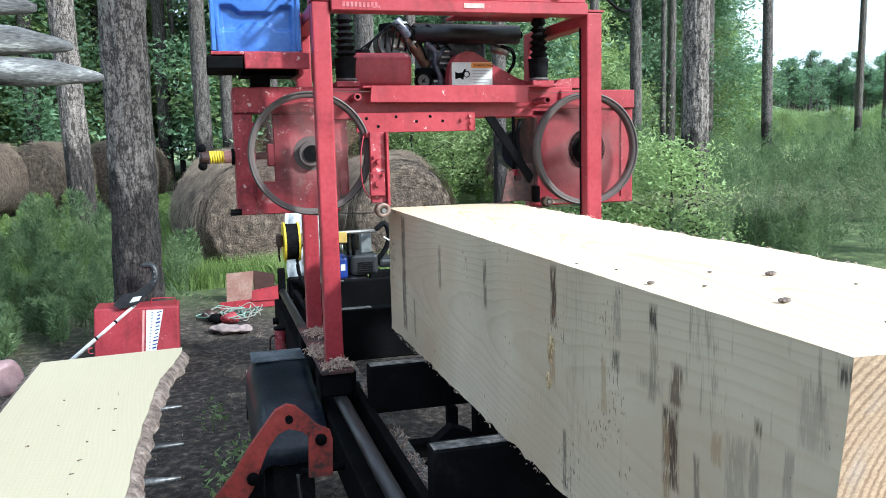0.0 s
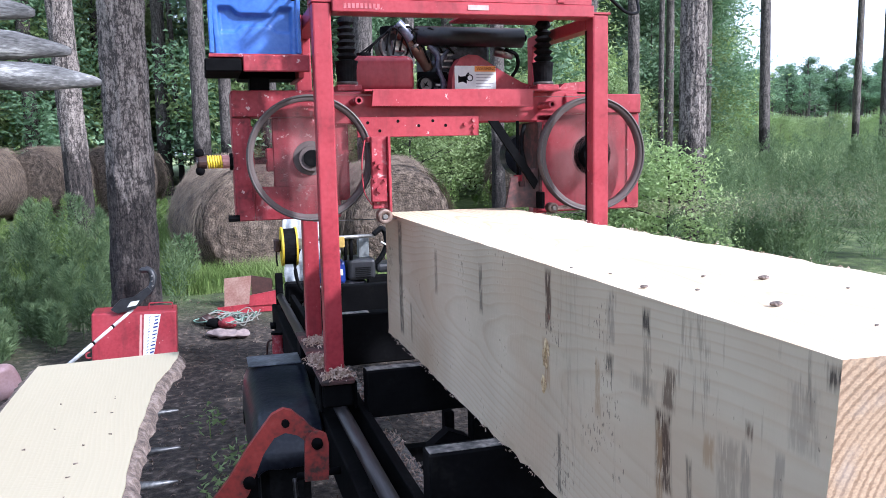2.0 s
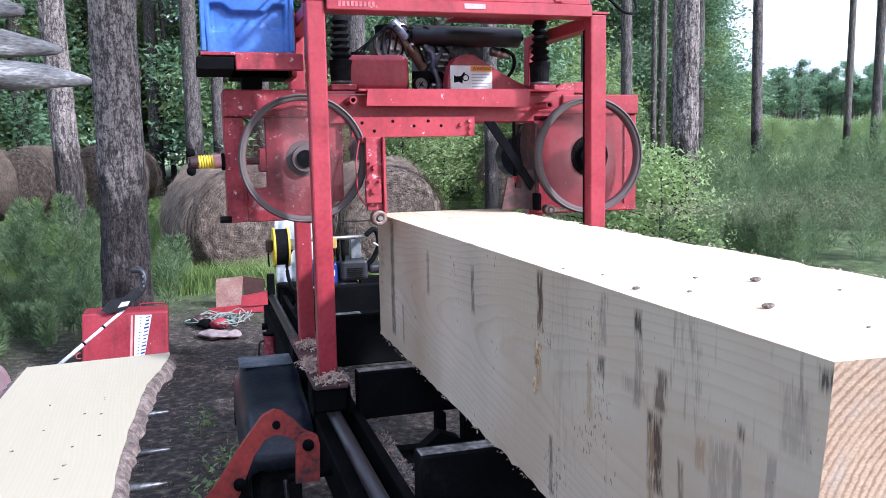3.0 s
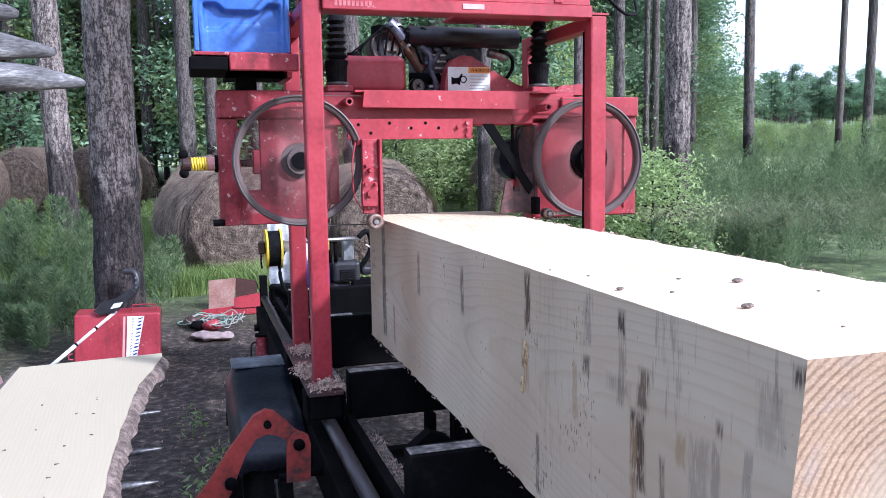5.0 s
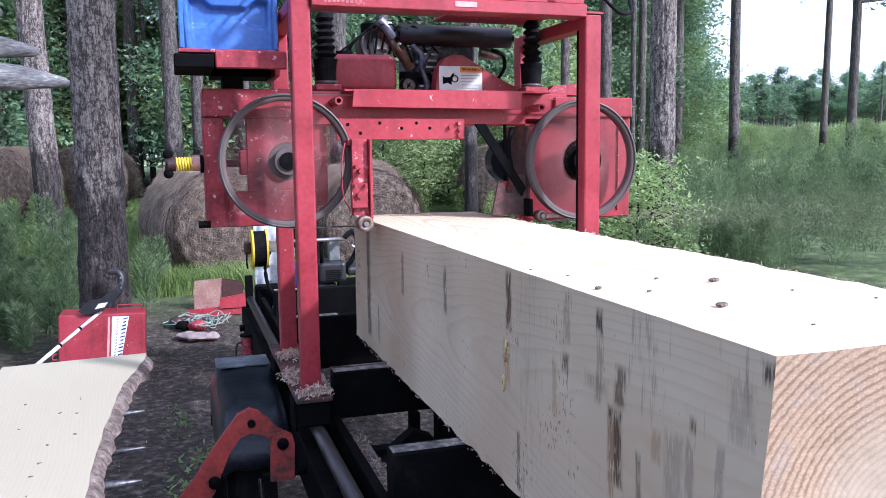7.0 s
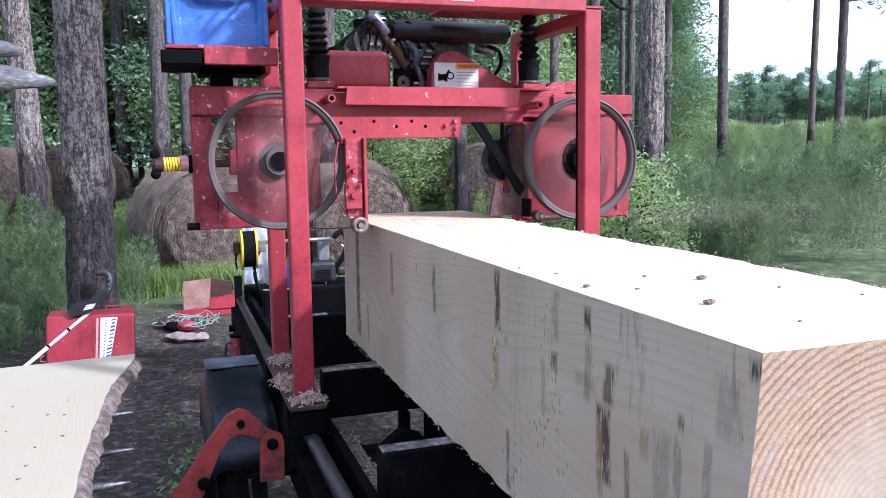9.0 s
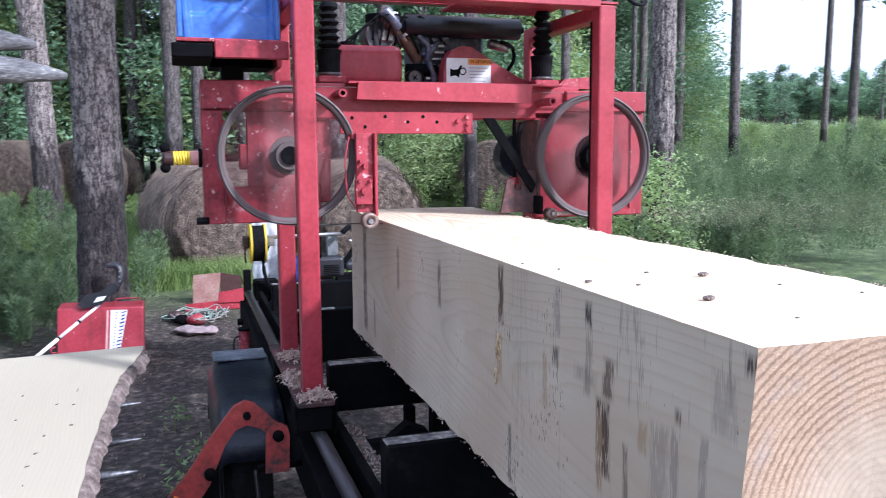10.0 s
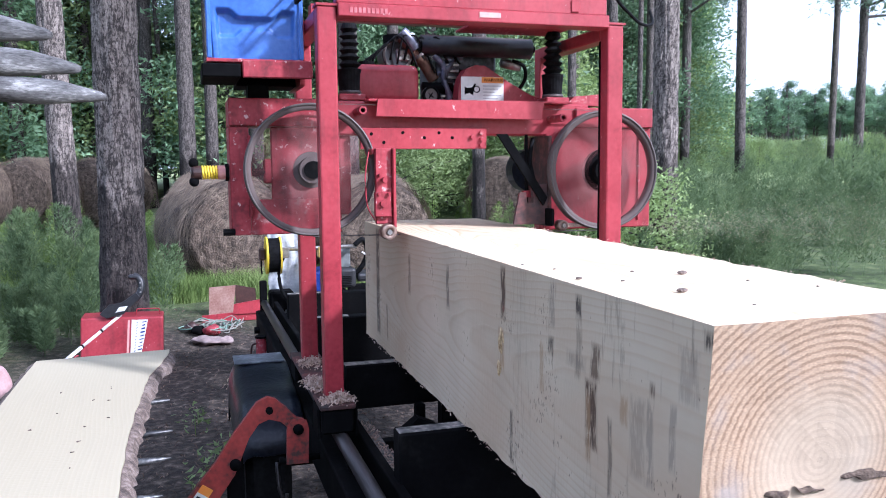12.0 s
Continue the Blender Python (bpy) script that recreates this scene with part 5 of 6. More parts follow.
    part("air_cleaner", cyl(bmesh.new(), (0.11, 2.75, 1.88), (0.11, 2.75, 1.985), 0.06, seg=20), BLACK, en)
    part("starter", cyl(bmesh.new(), (0.18, 2.65, 1.775), (0.30, 2.65, 1.775), 0.022, seg=16), BLACK, en, smooth=True)
    part("pulley_disc", cyl(bmesh.new(), (0.20, 2.60, 1.742), (0.20, 2.63, 1.742), 0.033, seg=24), STEEL_DULL, en)
    part("disc_rim", ring(bmesh.new(), (0.20, 2.597, 1.742), "y", 0.034, 0.026, 0.006, 24), BLACK, en)
    part("disc_star", prism(bmesh.new(), [(0.188, 1.752), (0.196, 1.744), (0.208, 1.756), (0.203, 1.742), (0.213, 1.732), (0.199, 1.737), (0.19, 1.728), (0.194, 1.741)], 2.598, 2.60), BLACK, en)
    part("blower_housing", cyl(bmesh.new(), (0.085, 2.665, 1.90), (0.085, 2.75, 1.90), 0.062, seg=28), BLACK_METAL, en)
    part("blower_ring", ring(bmesh.new(), (0.085, 2.662, 1.90), "y", 0.058, 0.05, 0.004, 28), STEEL_DULL, en)
    for p, r in (([(0.225, 2.645, 1.90), (0.262, 2.64, 1.86), (0.262, 2.635, 1.80), (0.285, 2.64, 1.75), (0.278, 2.65, 1.715)], 0.013), ([(0.25, 2.66, 1.895), (0.30, 2.655, 1.885), (0.345, 2.66, 1.90)], 0.011), ([(0.24, 2.65, 1.83), (0.29, 2.645, 1.845), (0.302, 2.65, 1.885)], 0.009)):
        part("cast_arm", cable(bmesh.new(), p, r, 8), BLUE_CAST, en, "blue-grey cast metal arm", smooth=True)
    part("exhaust_elbow", cable(bmesh.new(), [(0.095, 2.64, 1.985), (0.125, 2.64, 1.955), (0.15, 2.65, 1.925)], 0.024, 12), BLUE_CAST, en, smooth=True)
    part("pipe_clamp", cyl(bmesh.new(), (0.165, 2.655, 1.905), (0.172, 2.656, 1.896), 0.028, seg=16), STEEL_DULL, en)
    for k in range(3):
        part("wire", cable(bmesh.new(), [(-0.02 - 0.02 * k, 2.66, 1.862), (0.0 + 0.015 * k, 2.64, 1.905 + 0.012 * k), (0.05 + 0.01 * k, 2.645, 1.945 + 0.01 * k), (0.09, 2.65, 1.97)], 0.004, 5), RUBBER, en, smooth=True)
    part("carburettor", B(0.07, 0.16, 2.66, 2.74, 1.87, 1.93, bevel=0.012), STEEL, en)
    part("chrome_cap", B(0.10, 0.145, 2.62, 2.66, 1.96, 1.98, bevel=0.006), WHITE, en)
    part("fitting", cyl(bmesh.new(), (0.52, 2.68, 1.885), (0.60, 2.68, 1.87), 0.02, seg=14), STEEL, en, smooth=True)
    for k in range(6):
        r = random.Random(k)
        p = [(0.05 + 0.03 * k, 2.64 + 0.01 * k, 1.86 + 0.02 * r.random()), (0.07 + 0.03 * k, 2.62, 1.95 + 0.02 * r.random()), (0.12 + 0.03 * k, 2.63, 1.93), (0.16 + 0.035 * k, 2.65, 1.83 + 0.05 * r.random())]
        part("wire", cable(bmesh.new(), p, 0.0045, 5), RUBBER, en, smooth=True)
    part("hose", cable(bmesh.new(), [(0.56, 2.66, 1.89), (0.61, 2.66, 1.87), (0.62, 2.67, 1.82), (0.59, 2.68, 1.77)], 0.008), RUBBER, t, smooth=True)
    # side tray
    part("tray_top", B(-0.64, -0.335, 2.26, 2.70, 1.806, 1.818, bevel=0.002), RED_WORN, t)
    part("tray_lip", B(-0.53, -0.308, 2.235, 2.259, 1.757, 1.812, bevel=0.003), RED_WORN, t)
    part("tray_channel", B(-0.655, -0.535, 2.24, 2.52, 1.757, 1.800, bevel=0.004), BLACK, t)
    part("tray_rail", B(-0.535, -0.30, 2.52, 2.70, 1.757, 1.805, bevel=0.003), BLACK, t)
    part("tray_leg", B(-0.50, -0.43, 2.45, 2.56, 1.7065, 1.757, bevel=0.004), BLACK, t)
    # blade tension screw
    part("tension_rod", cyl(bmesh.new(), (-0.70, 2.46, 1.455), (-0.56, 2.46, 1.455), 0.009, seg=12), STEEL, t, smooth=True)
    part("collar", cyl(bmesh.new(), (-0.61, 2.46, 1.455), (-0.572, 2.46, 1.455), 0.024, seg=20), PINK, t, smooth=False)
    part("collar_nut", cyl(bmesh.new(), (-0.585, 2.46, 1.455), (-0.573, 2.46, 1.455), 0.030, seg=6), BLACK, t)
    bm = bmesh.new()
    cable(bm, [(-0.664 + 0.054 * k / 36, 2.46 + 0.021 * math.cos(k * 1.047), 1.455 + 0.021 * math.sin(k * 1.047)) for k in range(37)], 0.0042, 6)
    part("spring", bm, YELLOW, t, "yellow coil spring", smooth=True)
    part("spring_seat", cyl(bmesh.new(), (-0.690, 2.46, 1.455), (-0.664, 2.46, 1.455), 0.024, seg=16), BROWN, t)
    h = part("tension_handle", cyl(bmesh.new(), (-0.690, 2.46, 1.425), (-0.688, 2.46, 1.485), 0.011, seg=12), BROWN, t, smooth=True)
    for z in (1.424, 1.488):
        bm = bmesh.new()
        bmesh.ops.create_uvsphere(bm, u_segments=14, v_segments=10, radius=0.017, matrix=Matrix.Translation((-0.689, 2.46, z)))
        part("handle_ball", bm, BLACK, h, smooth=True)
    # shavings piled on the skid
    rng = np.random.RandomState(8)
    pts = []
    for x, y, sx, sy, n in ((-0.275, 2.09, 0.045, 0.03, 420), (-0.315, 2.30, 0.03, 0.08, 420), (-0.28, 2.62, 0.05, 0.06, 220)):
        q = rng.normal(size=(n, 2)) * np.array([sx * 0.6, sy * 0.6])
        pts += [(x + min(max(a, -0.05), 0.05), y + b, 0.716 + 0.03 * math.exp(-(a / sx) ** 2 - (b / sy) ** 2) * rng.rand()) for a, b in q]
    shavings("sawdust", np.array(pts), 0.013, t, 9)
    return t


WHEELS = []
DIM_PRINT = mat("faded_stencil", [(0.34, 0.06, 0.07), (0.45, 0.15, 0.16)], 40, 0.6, bump=0)
SPOKE = mat("dusty_red_spokes", [(0.20, 0.07, 0.07), (0.32, 0.15, 0.145)], 14, 0.8, bump=0.05, spec=0.2)
STEEL_DULL = mat("dull_steel", [(0.06, 0.05, 0.05), (0.16, 0.14, 0.13)], 18, 0.55, 0.6, bump=0.06)
SKID = mat("grimy_dark_red", [(0.02, 0.014, 0.013), (0.06, 0.025, 0.022), (0.16, 0.05, 0.045)], 14, 0.7, bump=0.2)
GREY = mat("grey_print", [(0.3, 0.3, 0.3), (0.4, 0.4, 0.4)], 10, 0.6, bump=0)
WHEEL = mat("band_wheel_steel", [(0.075, 0.056, 0.052), (0.14, 0.11, 0.104)], 14, 0.75, 0.0, bump=0.05, spec=0.2)
ROLLER = mat("rusty_roller", [(0.12, 0.07, 0.05), (0.3, 0.22, 0.18)], 30, 0.5, 0.5, bump=0.1)
BLACK_METAL = mat("black_pressed_metal", [(0.008, 0.008, 0.01), (0.03, 0.03, 0.034)], 14, 0.4, 0.2, bump=0.08)
BLUE_CAST = mat("blue_grey_cast_metal", [(0.05, 0.052, 0.075), (0.13, 0.135, 0.175), (0.24, 0.245, 0.29)], 22, 0.4, 0.5, bump=0.12)
MUFFLER = mat("dull_black_metal", [(0.015, 0.015, 0.016), (0.035, 0.033, 0.032)], 10, 0.45, 0.3, bump=0.08)
RUSTY = mat("rusted_pipe", [(0.09, 0.045, 0.03), (0.2, 0.11, 0.075)], 25, 0.7, 0.3, bump=0.2)
ENGINE = mat("greasy_engine", [(0.015, 0.015, 0.02), (0.05, 0.05, 0.065), (0.13, 0.13, 0.15)], 20, 0.45, 0.4, bump=0.2)
BROWN = mat("dark_brown_paint", [(0.03, 0.012, 0.01), (0.06, 0.025, 0.02)], 20, 0.5, bump=0.1)
SLABWOOD = mat("pale_board", [(0.45, 0.32, 0.18), (0.62, 0.47, 0.28)], 8, 0.8, bump=0.1, stretch=(0.3, 3, 3))
carriage = build_carriage()


def build_bin():
    """A moulded blue plastic bin that rides on the carriage tray."""
    t = thing("plastic_bin", (-0.476, 2.5, 1.818), "blue moulded plastic storage bin on the carriage tray", "bin")
    bm = bmesh.new()
    rows = []
    def step(v):
        v = max(0.0, min(1.0, v))
        return v * v * (3 - 2 * v)
    for k in range(61):
        u = k / 60
        z = 1.8185 + 0.36 * u
        x0, x1 = -0.614 - 0.022 * u, -0.338 + 0.012 * u
        y0, y1 = 2.335 - 0.02 * u, 2.70 + 0.02 * u
        row = []
        for i in range(61):
            s = i / 60
            x = x0 + (x1 - x0) * s
            inside = step((0.44 - abs(s - 0.5)) / 0.03)
            # a sunk field under a lip that sags in the middle, and a second arched step below it
            sag = 1.985 - 0.022 * step((0.30 - abs(s - 0.5)) / 0.12)
            arch = 1.905 + 0.022 * step((0.26 - abs(s - 0.5)) / 0.12)
            d = inside * (0.026 * step((sag - z) / 0.008) - 0.014 * step((arch - z) / 0.008))
            row.append(bm.verts.new((x, y0 + d, z)))
        row += [bm.verts.new((x1, y1, z)), bm.verts.new((x0, y1, z))]
        rows.append(row)
    n = len(rows[0])
    for a, b in zip(rows, rows[1:]):
        for i in range(n):
            bm.faces.new((a[i], a[(i + 1) % n], b[(i + 1) % n], b[i]))
    bm.faces.new(list(reversed(rows[0])))
    part("shell", bm, BLUE, t, smooth=True)
    part("rim", B(-0.648, -0.318, 2.305, 2.73, 2.1785, 2.192, bevel=0.005), BLUE, t)
    for x in (-0.628, -0.332):
        part("corner_rib", B(x - 0.008, x + 0.008, 2.318, 2.334, 1.825, 2.178, bevel=0.004), BLUE, t)
    return t


plastic_bin = build_bin()


# ---- grapple holding the slab ----
def horn(bm, pts, radii, seg=12, flat=0.7):
    rows = []
    for i, (p, r) in enumerate(zip(pts, radii)):
        d = (Vector(pts[min(i + 1, len(pts) - 1)]) - Vector(pts[max(0, i - 1)])).normalized()
        side = d.cross(Vector((0, 0, 1))).normalized()
        up = side.cross(d)
        rows.append([bm.verts.new(Vector(p) + side * r * flat * math.cos(a) + up * r * math.sin(a)) for a in np.linspace(0, 2 * math.pi, seg + 1)[:-1]])
    for a, b in zip(rows, rows[1:]):
        for i in range(seg):
            bm.faces.new((a[i], a[(i + 1) % seg], b[(i + 1) % seg], b[i]))
    bm.faces.new(rows[0])
    bm.faces.new(list(reversed(rows[-1])))
    return bm


def build_grapple():
    t = thing("log_grapple", (-1.9, 1.6, 0.0), "weathered grey steel log grapple holding a slab between its tines", "grapple")
    for k, (x, y, z) in enumerate(((-0.955, 1.94, 1.703), (-1.0, 1.70, 1.765), (-1.04, 1.45, 1.825))):
        pts, rad = [], []
        for i in range(16):
            u = (0.0, 0.015, 0.045, 0.09, 0.14, 0.2)[i] if i < 6 else 0.2 + 0.8 * (i - 5) / 10
            pts.append((x - 0.95 * u, y, z + 0.016 * min(1, u * 8) - 0.012 * math.sin(u * 3) + 0.16 * u * u))
            rad.append((0.008, 0.015, 0.021, 0.028, 0.037, 0.042)[min(i, 5)])
        part("upper_tine", horn(bmesh.new(), pts, rad, 14, 0.75), GREYWOOD, t, "weathered grey tapered tine", smooth=True)
    for x, y in ((-0.80, 2.02), (-0.785, 1.655), (-0.785, 1.40), (-0.80, 1.12)):
        pts = [(x - 0.9 * i / 9, y + 0.03 * math.sin(i), 0.655 - 0.022 * min(1, i / 2.5) - 0.03 * (i / 9)) for i in range(10)]
        rad = [0.003] + [0.017 - 0.010 * math.exp(-i) for i in range(1, 10)]
        part("lower_tine", horn(bmesh.new(), pts, rad, 10, 1.0), STEEL_DARK, t, "dark polished tine", smooth=True)
    part("back_frame", B(-1.98, -1.70, 0.9, 2.3, 0.0, 0.66, bevel=0.02), BLACK, t)
    part("jaw_frame", B(-1.98, -1.86, 1.2, 2.1, 0.66, 2.12, bevel=0.02), BLACK, t)


STEEL_DARK = mat("polished_dark_steel", [(0.02, 0.02, 0.022), (0.06, 0.06, 0.063), (0.2, 0.2, 0.2)], 16, 0.45, 0.5, bump=0.08)
build_grapple()


def build_slab():
    t = thing("pine_slab", (-1.08, 1.4, 0.655), "fresh sawn pine slab with bark edges lying on grapple tines", "slab")
    ny = 80
    rng = random.Random(3)
    bm = bmesh.new()
    be = bmesh.new()
    be2 = bmesh.new()
    rowt, rowr, rowl = [], [], []
    for j in range(ny + 1):
        y = 0.15 + 2.45 * j / ny
        xr = -0.905 + 0.03 * (y - 0.15) / 2.45 + 0.012 * math.sin(y * 3.1) + 0.006 * noise.noise(Vector((y * 9, 0, 0)))
        if y > 2.2:
            xr += 0.055 * ((y - 2.2) / 0.4)
        xl = -1.315 + 0.008 * math.sin(y * 2.3)
        rowt.append([bm.verts.new((xl + (xr - xl) * i / 8, y + (0.05 * i / 8 if j == ny else 0), z)) for z in (0.705,) for i in range(9)] + [bm.verts.new((xl + (xr - xl) * i / 8, y + (0.05 * i / 8 if j == ny else 0), 0.668)) for i in range(8, -1, -1)])
        w = 0.026 + 0.012 * noise.noise(Vector((y * 6, 2, 0))) + 0.012 * rng.random()
        rowr.append([be.verts.new((xr + 0.001, y, 0.703)), be.verts.new((xr + w * 0.6, y + 0.01 * rng.uniform(-1, 1), 0.697 - 0.008 * rng.random())), be.verts.new((xr + w, y, 0.675 - 0.012 * rng.random())), be.verts.new((xr + w * 0.6, y, 0.658)), be.verts.new((xr + 0.001, y, 0.662))])
        rowl.append([be2.verts.new((xl - 0.001, y, 0.703)), be2.verts.new((xl - 0.018 - 0.012 * rng.random(), y, 0.69)), be2.verts.new((xl - 0.024 - 0.01 * rng.random(), y, 0.67)), be2.verts.new((xl - 0.001, y, 0.662))])
    for rows, m in ((rowt, bm), (rowr, be), (rowl, be2)):
        k = len(rows[0])
        for a, b in zip(rows, rows[1:]):
            for i in range(k):
                m.faces.new((a[i], a[(i + 1) % k], b[(i + 1) % k], b[i]))
        m.faces.new(rows[0])
        m.faces.new(list(reversed(rows[-1])))
    part("sawn_board", bm, SLAB, t)
    part("bark_edge", be, BARK_CHIP, t, "rough grey bark edge")
    part("bark_edge", be2, BARK_CHIP, t, "rough grey bark edge")
    r = random.Random(6)
    for k in range(12):
        x, y = r.uniform(-1.24, -0.93), r.uniform(1.0, 2.3)
        part("bark_crumb", cyl(bmesh.new(), (x, y, 0.707), (x + r.uniform(-0.012, 0.012), y + r.uniform(-0.006, 0.006), 0.7075), r.uniform(0.0015, 0.0035), 0.001, seg=6), BARK_CHIP, t)


build_slab()


def crumbs_on_cant():
    spots = [(0.131, 0.282, 0.009), (0.27, 0.495, 0.009), (0.10, 0.44, 0.004), (0.19, 0.56, 0.004), (0.035, 0.50, 0.006), (0.02, 0.76, 0.003), (0.33, 0.36, 0.003), (0.40, 0.25, 0.003), (0.055, 0.66, 0.003), (0.16, 0.12, 0.003)]
    for x, y, s in spots:
        bm = bmesh.new()
        bmesh.ops.create_icosphere(bm, subdivisions=2, radius=s, matrix=Matrix.Translation((x, y, 1.2415 + s * 0.35)) @ Matrix.Diagonal((1.3, 0.8, 0.45, 1)))
        for v in bm.verts:
            v.co += 0.25 * s * Vector((noise.noise(v.co * 300), noise.noise(v.co * 310 + Vector((5, 0, 0))), 0))
        solid("bark_crumb", bm, BARK_CHIP, (x, y, 1.2405), "small dark bark crumb on the sawn cant", "bark", "bark crumbs")
    # loose fibres along the sawn lower edge and the far upper edge
    rng = np.random.RandomState(2)
    pts = [(-0.002 + 0.003 * rng.randn(), rng.uniform(0.1, 2.4), 0.748 + 0.012 * rng.rand()) for _ in range(110)]
    pts += [(0.505 + 0.003 * rng.randn(), rng.uniform(0.1, 2.4), 1.238) for _ in range(90)]
    ob = shavings("loose_fibres", np.array(pts), 0.008, None, 3)
    tagged(ob, "torn wood fibres along the sawn edges of the cant", "wood fibres", kind="stuff")


crumbs_on_cant()


# ---- power unit at the far end of the bed ----
def build_power_unit():
    t = thing("power_unit", (0.2, 4.6, 0.0), "small hydraulic engine with blue tank on the mill tongue", "engine")
    part("platform", B(-0.25, 0.75, 4.46, 5.0, 0.40, 0.44, bevel=0.004), BLACK, t)
    part("jack_leg", B(0.2, 0.27, 4.7, 4.77, 0.0, 0.40), BLACK, t)
    part("fuel_tank", box(bmesh.new(), 0.0, 0.168, 4.50, 4.72, 0.63, 0.785, bevel=0.025, seg=3), BLUE_DARK, t, "dark blue metal tank")
    part("tank_badge", B(0.118, 0.146, 4.4975, 4.4995, 0.69, 0.73, bevel=0), WHITE, t)
    part("tank_stand", B(0.02, 0.15, 4.52, 4.70, 0.44, 0.63), BLACK, t)
    e = part("engine_cover", box(bmesh.new(), 0.18, 0.36, 4.48, 4.74, 0.655, 0.79, bevel=0.022, seg=3), BLACK_PLASTIC, t, "black plastic engine cover")
    for k in range(6):
        part("vent", B(0.225, 0.325, 4.473, 4.481, 0.672 + 0.012 * k, 0.678 + 0.012 * k, bevel=0.001), RUBBER, e)
    part("air_box", box(bmesh.new(), 0.37, 0.62, 4.50, 4.70, 0.69, 0.75, bevel=0.02, seg=2), BLACK_PLASTIC, t)
    cb = part("cylinder_block", B(0.13, 0.30, 4.52, 4.72, 0.44, 0.65, bevel=0.01), ENGINE, t)
    for k in range(7):
        part("fin", B(0.12, 0.31, 4.50, 4.52, 0.46 + 0.025 * k, 0.468 + 0.025 * k, bevel=0.001), STEEL, cb)
    part("crankcase", cyl(bmesh.new(), (0.40, 4.52, 0.54), (0.40, 4.7, 0.54), 0.095, seg=24), ENGINE, t)
    part("belt_cover", box(bmesh.new(), 0.30, 0.60, 4.49, 4.52, 0.60, 0.68, bevel=0.012), BLACK, t)
    for x0, x1 in ((0.33, 0.46), (0.44, 0.53)):
        part("stay", cyl(bmesh.new(), (x0, 4.48, 0.60), (x1, 4.48, 0.44), 0.011, seg=8), BLACK, t, smooth=True)
    # valve stand with tubes and hoses
    part("valve_post", B(0.26, 0.33, 4.54, 4.60, 0.79, 0.935, bevel=0.004), GREYSTEEL, t)
    part("valve_block", B(0.10, 0.155, 4.44, 4.52, 0.875, 0.945, bevel=0.004), YELLOW_DULL, t)
    part("valve_stem", cyl(bmesh.new(), (0.125, 4.48, 0.80), (0.125, 4.48, 0.875), 0.010, seg=10), STEEL, t, smooth=True)
    part("valve_stem", cyl(bmesh.new(), (0.165, 4.48, 0.79), (0.165, 4.48, 0.93), 0.010, seg=10), BLACK, t, smooth=True)
    part("valve_stem", cyl(bmesh.new(), (0.20, 4.48, 0.79), (0.20, 4.48, 0.93), 0.013, seg=10), BLACK, t, smooth=True)
    part("tube", cyl(bmesh.new(), (-0.20, 4.46, 0.935), (0.355, 4.46, 0.94), 0.013, seg=14), STEEL, t, "bright steel tube", smooth=True)
    part("hose", cable(bmesh.new(), [(0.345, 4.46, 0.945), (0.40, 4.46, 0.985), (0.43, 4.47, 0.93), (0.425, 4.48, 0.85), (0.38, 4.5, 0.77), (0.34, 4.52, 0.75)], 0.017, 10), RUBBER, t, smooth=True)
    part("hose", cable(bmesh.new(), [(-0.12, 4.46, 0.90), (-0.16, 4.44, 0.80), (-0.15, 4.44, 0.68), (-0.10, 4.46, 0.58), (-0.05, 4.5, 0.46)], 0.012, 8), RUBBER, t, smooth=True)
    part("cable_tie", cyl(bmesh.new(), (0.39, 4.44, 0.90), (0.43, 4.44, 0.875), 0.005, seg=6), WHITE, t)
    part("control_box", box(bmesh.new(), -0.22, -0.06, 4.48, 4.62, 0.53, 0.655, bevel=0.015), BLACK, t)
    part("control_leg", B(-0.17, -0.12, 4.52, 4.58, 0.44, 0.53), BLACK, t)
    # hose reel on the end of the tube
    r = part("reel_drum", cyl(bmesh.new(), (-0.232, 4.46, 0.90), (-0.155, 4.46, 0.90), 0.112, seg=32), RUBBER, t, "black and yellow reel")
    for x in (-0.236, -0.150):
        part("reel_flange", cyl(bmesh.new(), (x - 0.006, 4.46, 0.90), (x + 0.006, 4.46, 0.90), 0.122, seg=36), YELLOW, r)
    part("reel_motor", box(bmesh.new(), -0.285, -0.243, 4.43, 4.49, 0.87, 0.95, bevel=0.01), BROWN, r)
    part("reel_bracket", B(-0.148, -0.09, 4.44, 4.48, 0.88, 0.95, bevel=0.004), STEEL, t)
    part("motor_cable", cable(bmesh.new(), [(-0.27, 4.45, 0.88), (-0.272, 4.45, 0.82), (-0.268, 4.45, 0.78)], 0.006), RUBBER, r, smooth=True)
    # a hanging grey plastic sheet behind
    bm = bmesh.new()
    rows = []
    for j in range(15):
        z = 0.48 + 0.60 * j / 14
        rows.append([bm.verts.new((-0.20 + 0.24 * i / 14 + 0.012 * math.sin(j * 0.9), 4.66 + 0.025 * noise.noise(Vector((i * 0.5, j * 0.35, 0))) + 0.012 * math.sin(i * 1.4), z)) for i in range(15)])
    for a, b in zip(rows, rows[1:]):
        for i in range(14):
            bm.faces.new((a[i], a[i + 1], b[i + 1], b[i]))
    s = part("plastic_sheet", bm, SHEET, t, "crumpled pale grey plastic sheet", smooth=True)
    so = s.modifiers.new("thick", "SOLIDIFY")
    so.thickness = 0.003


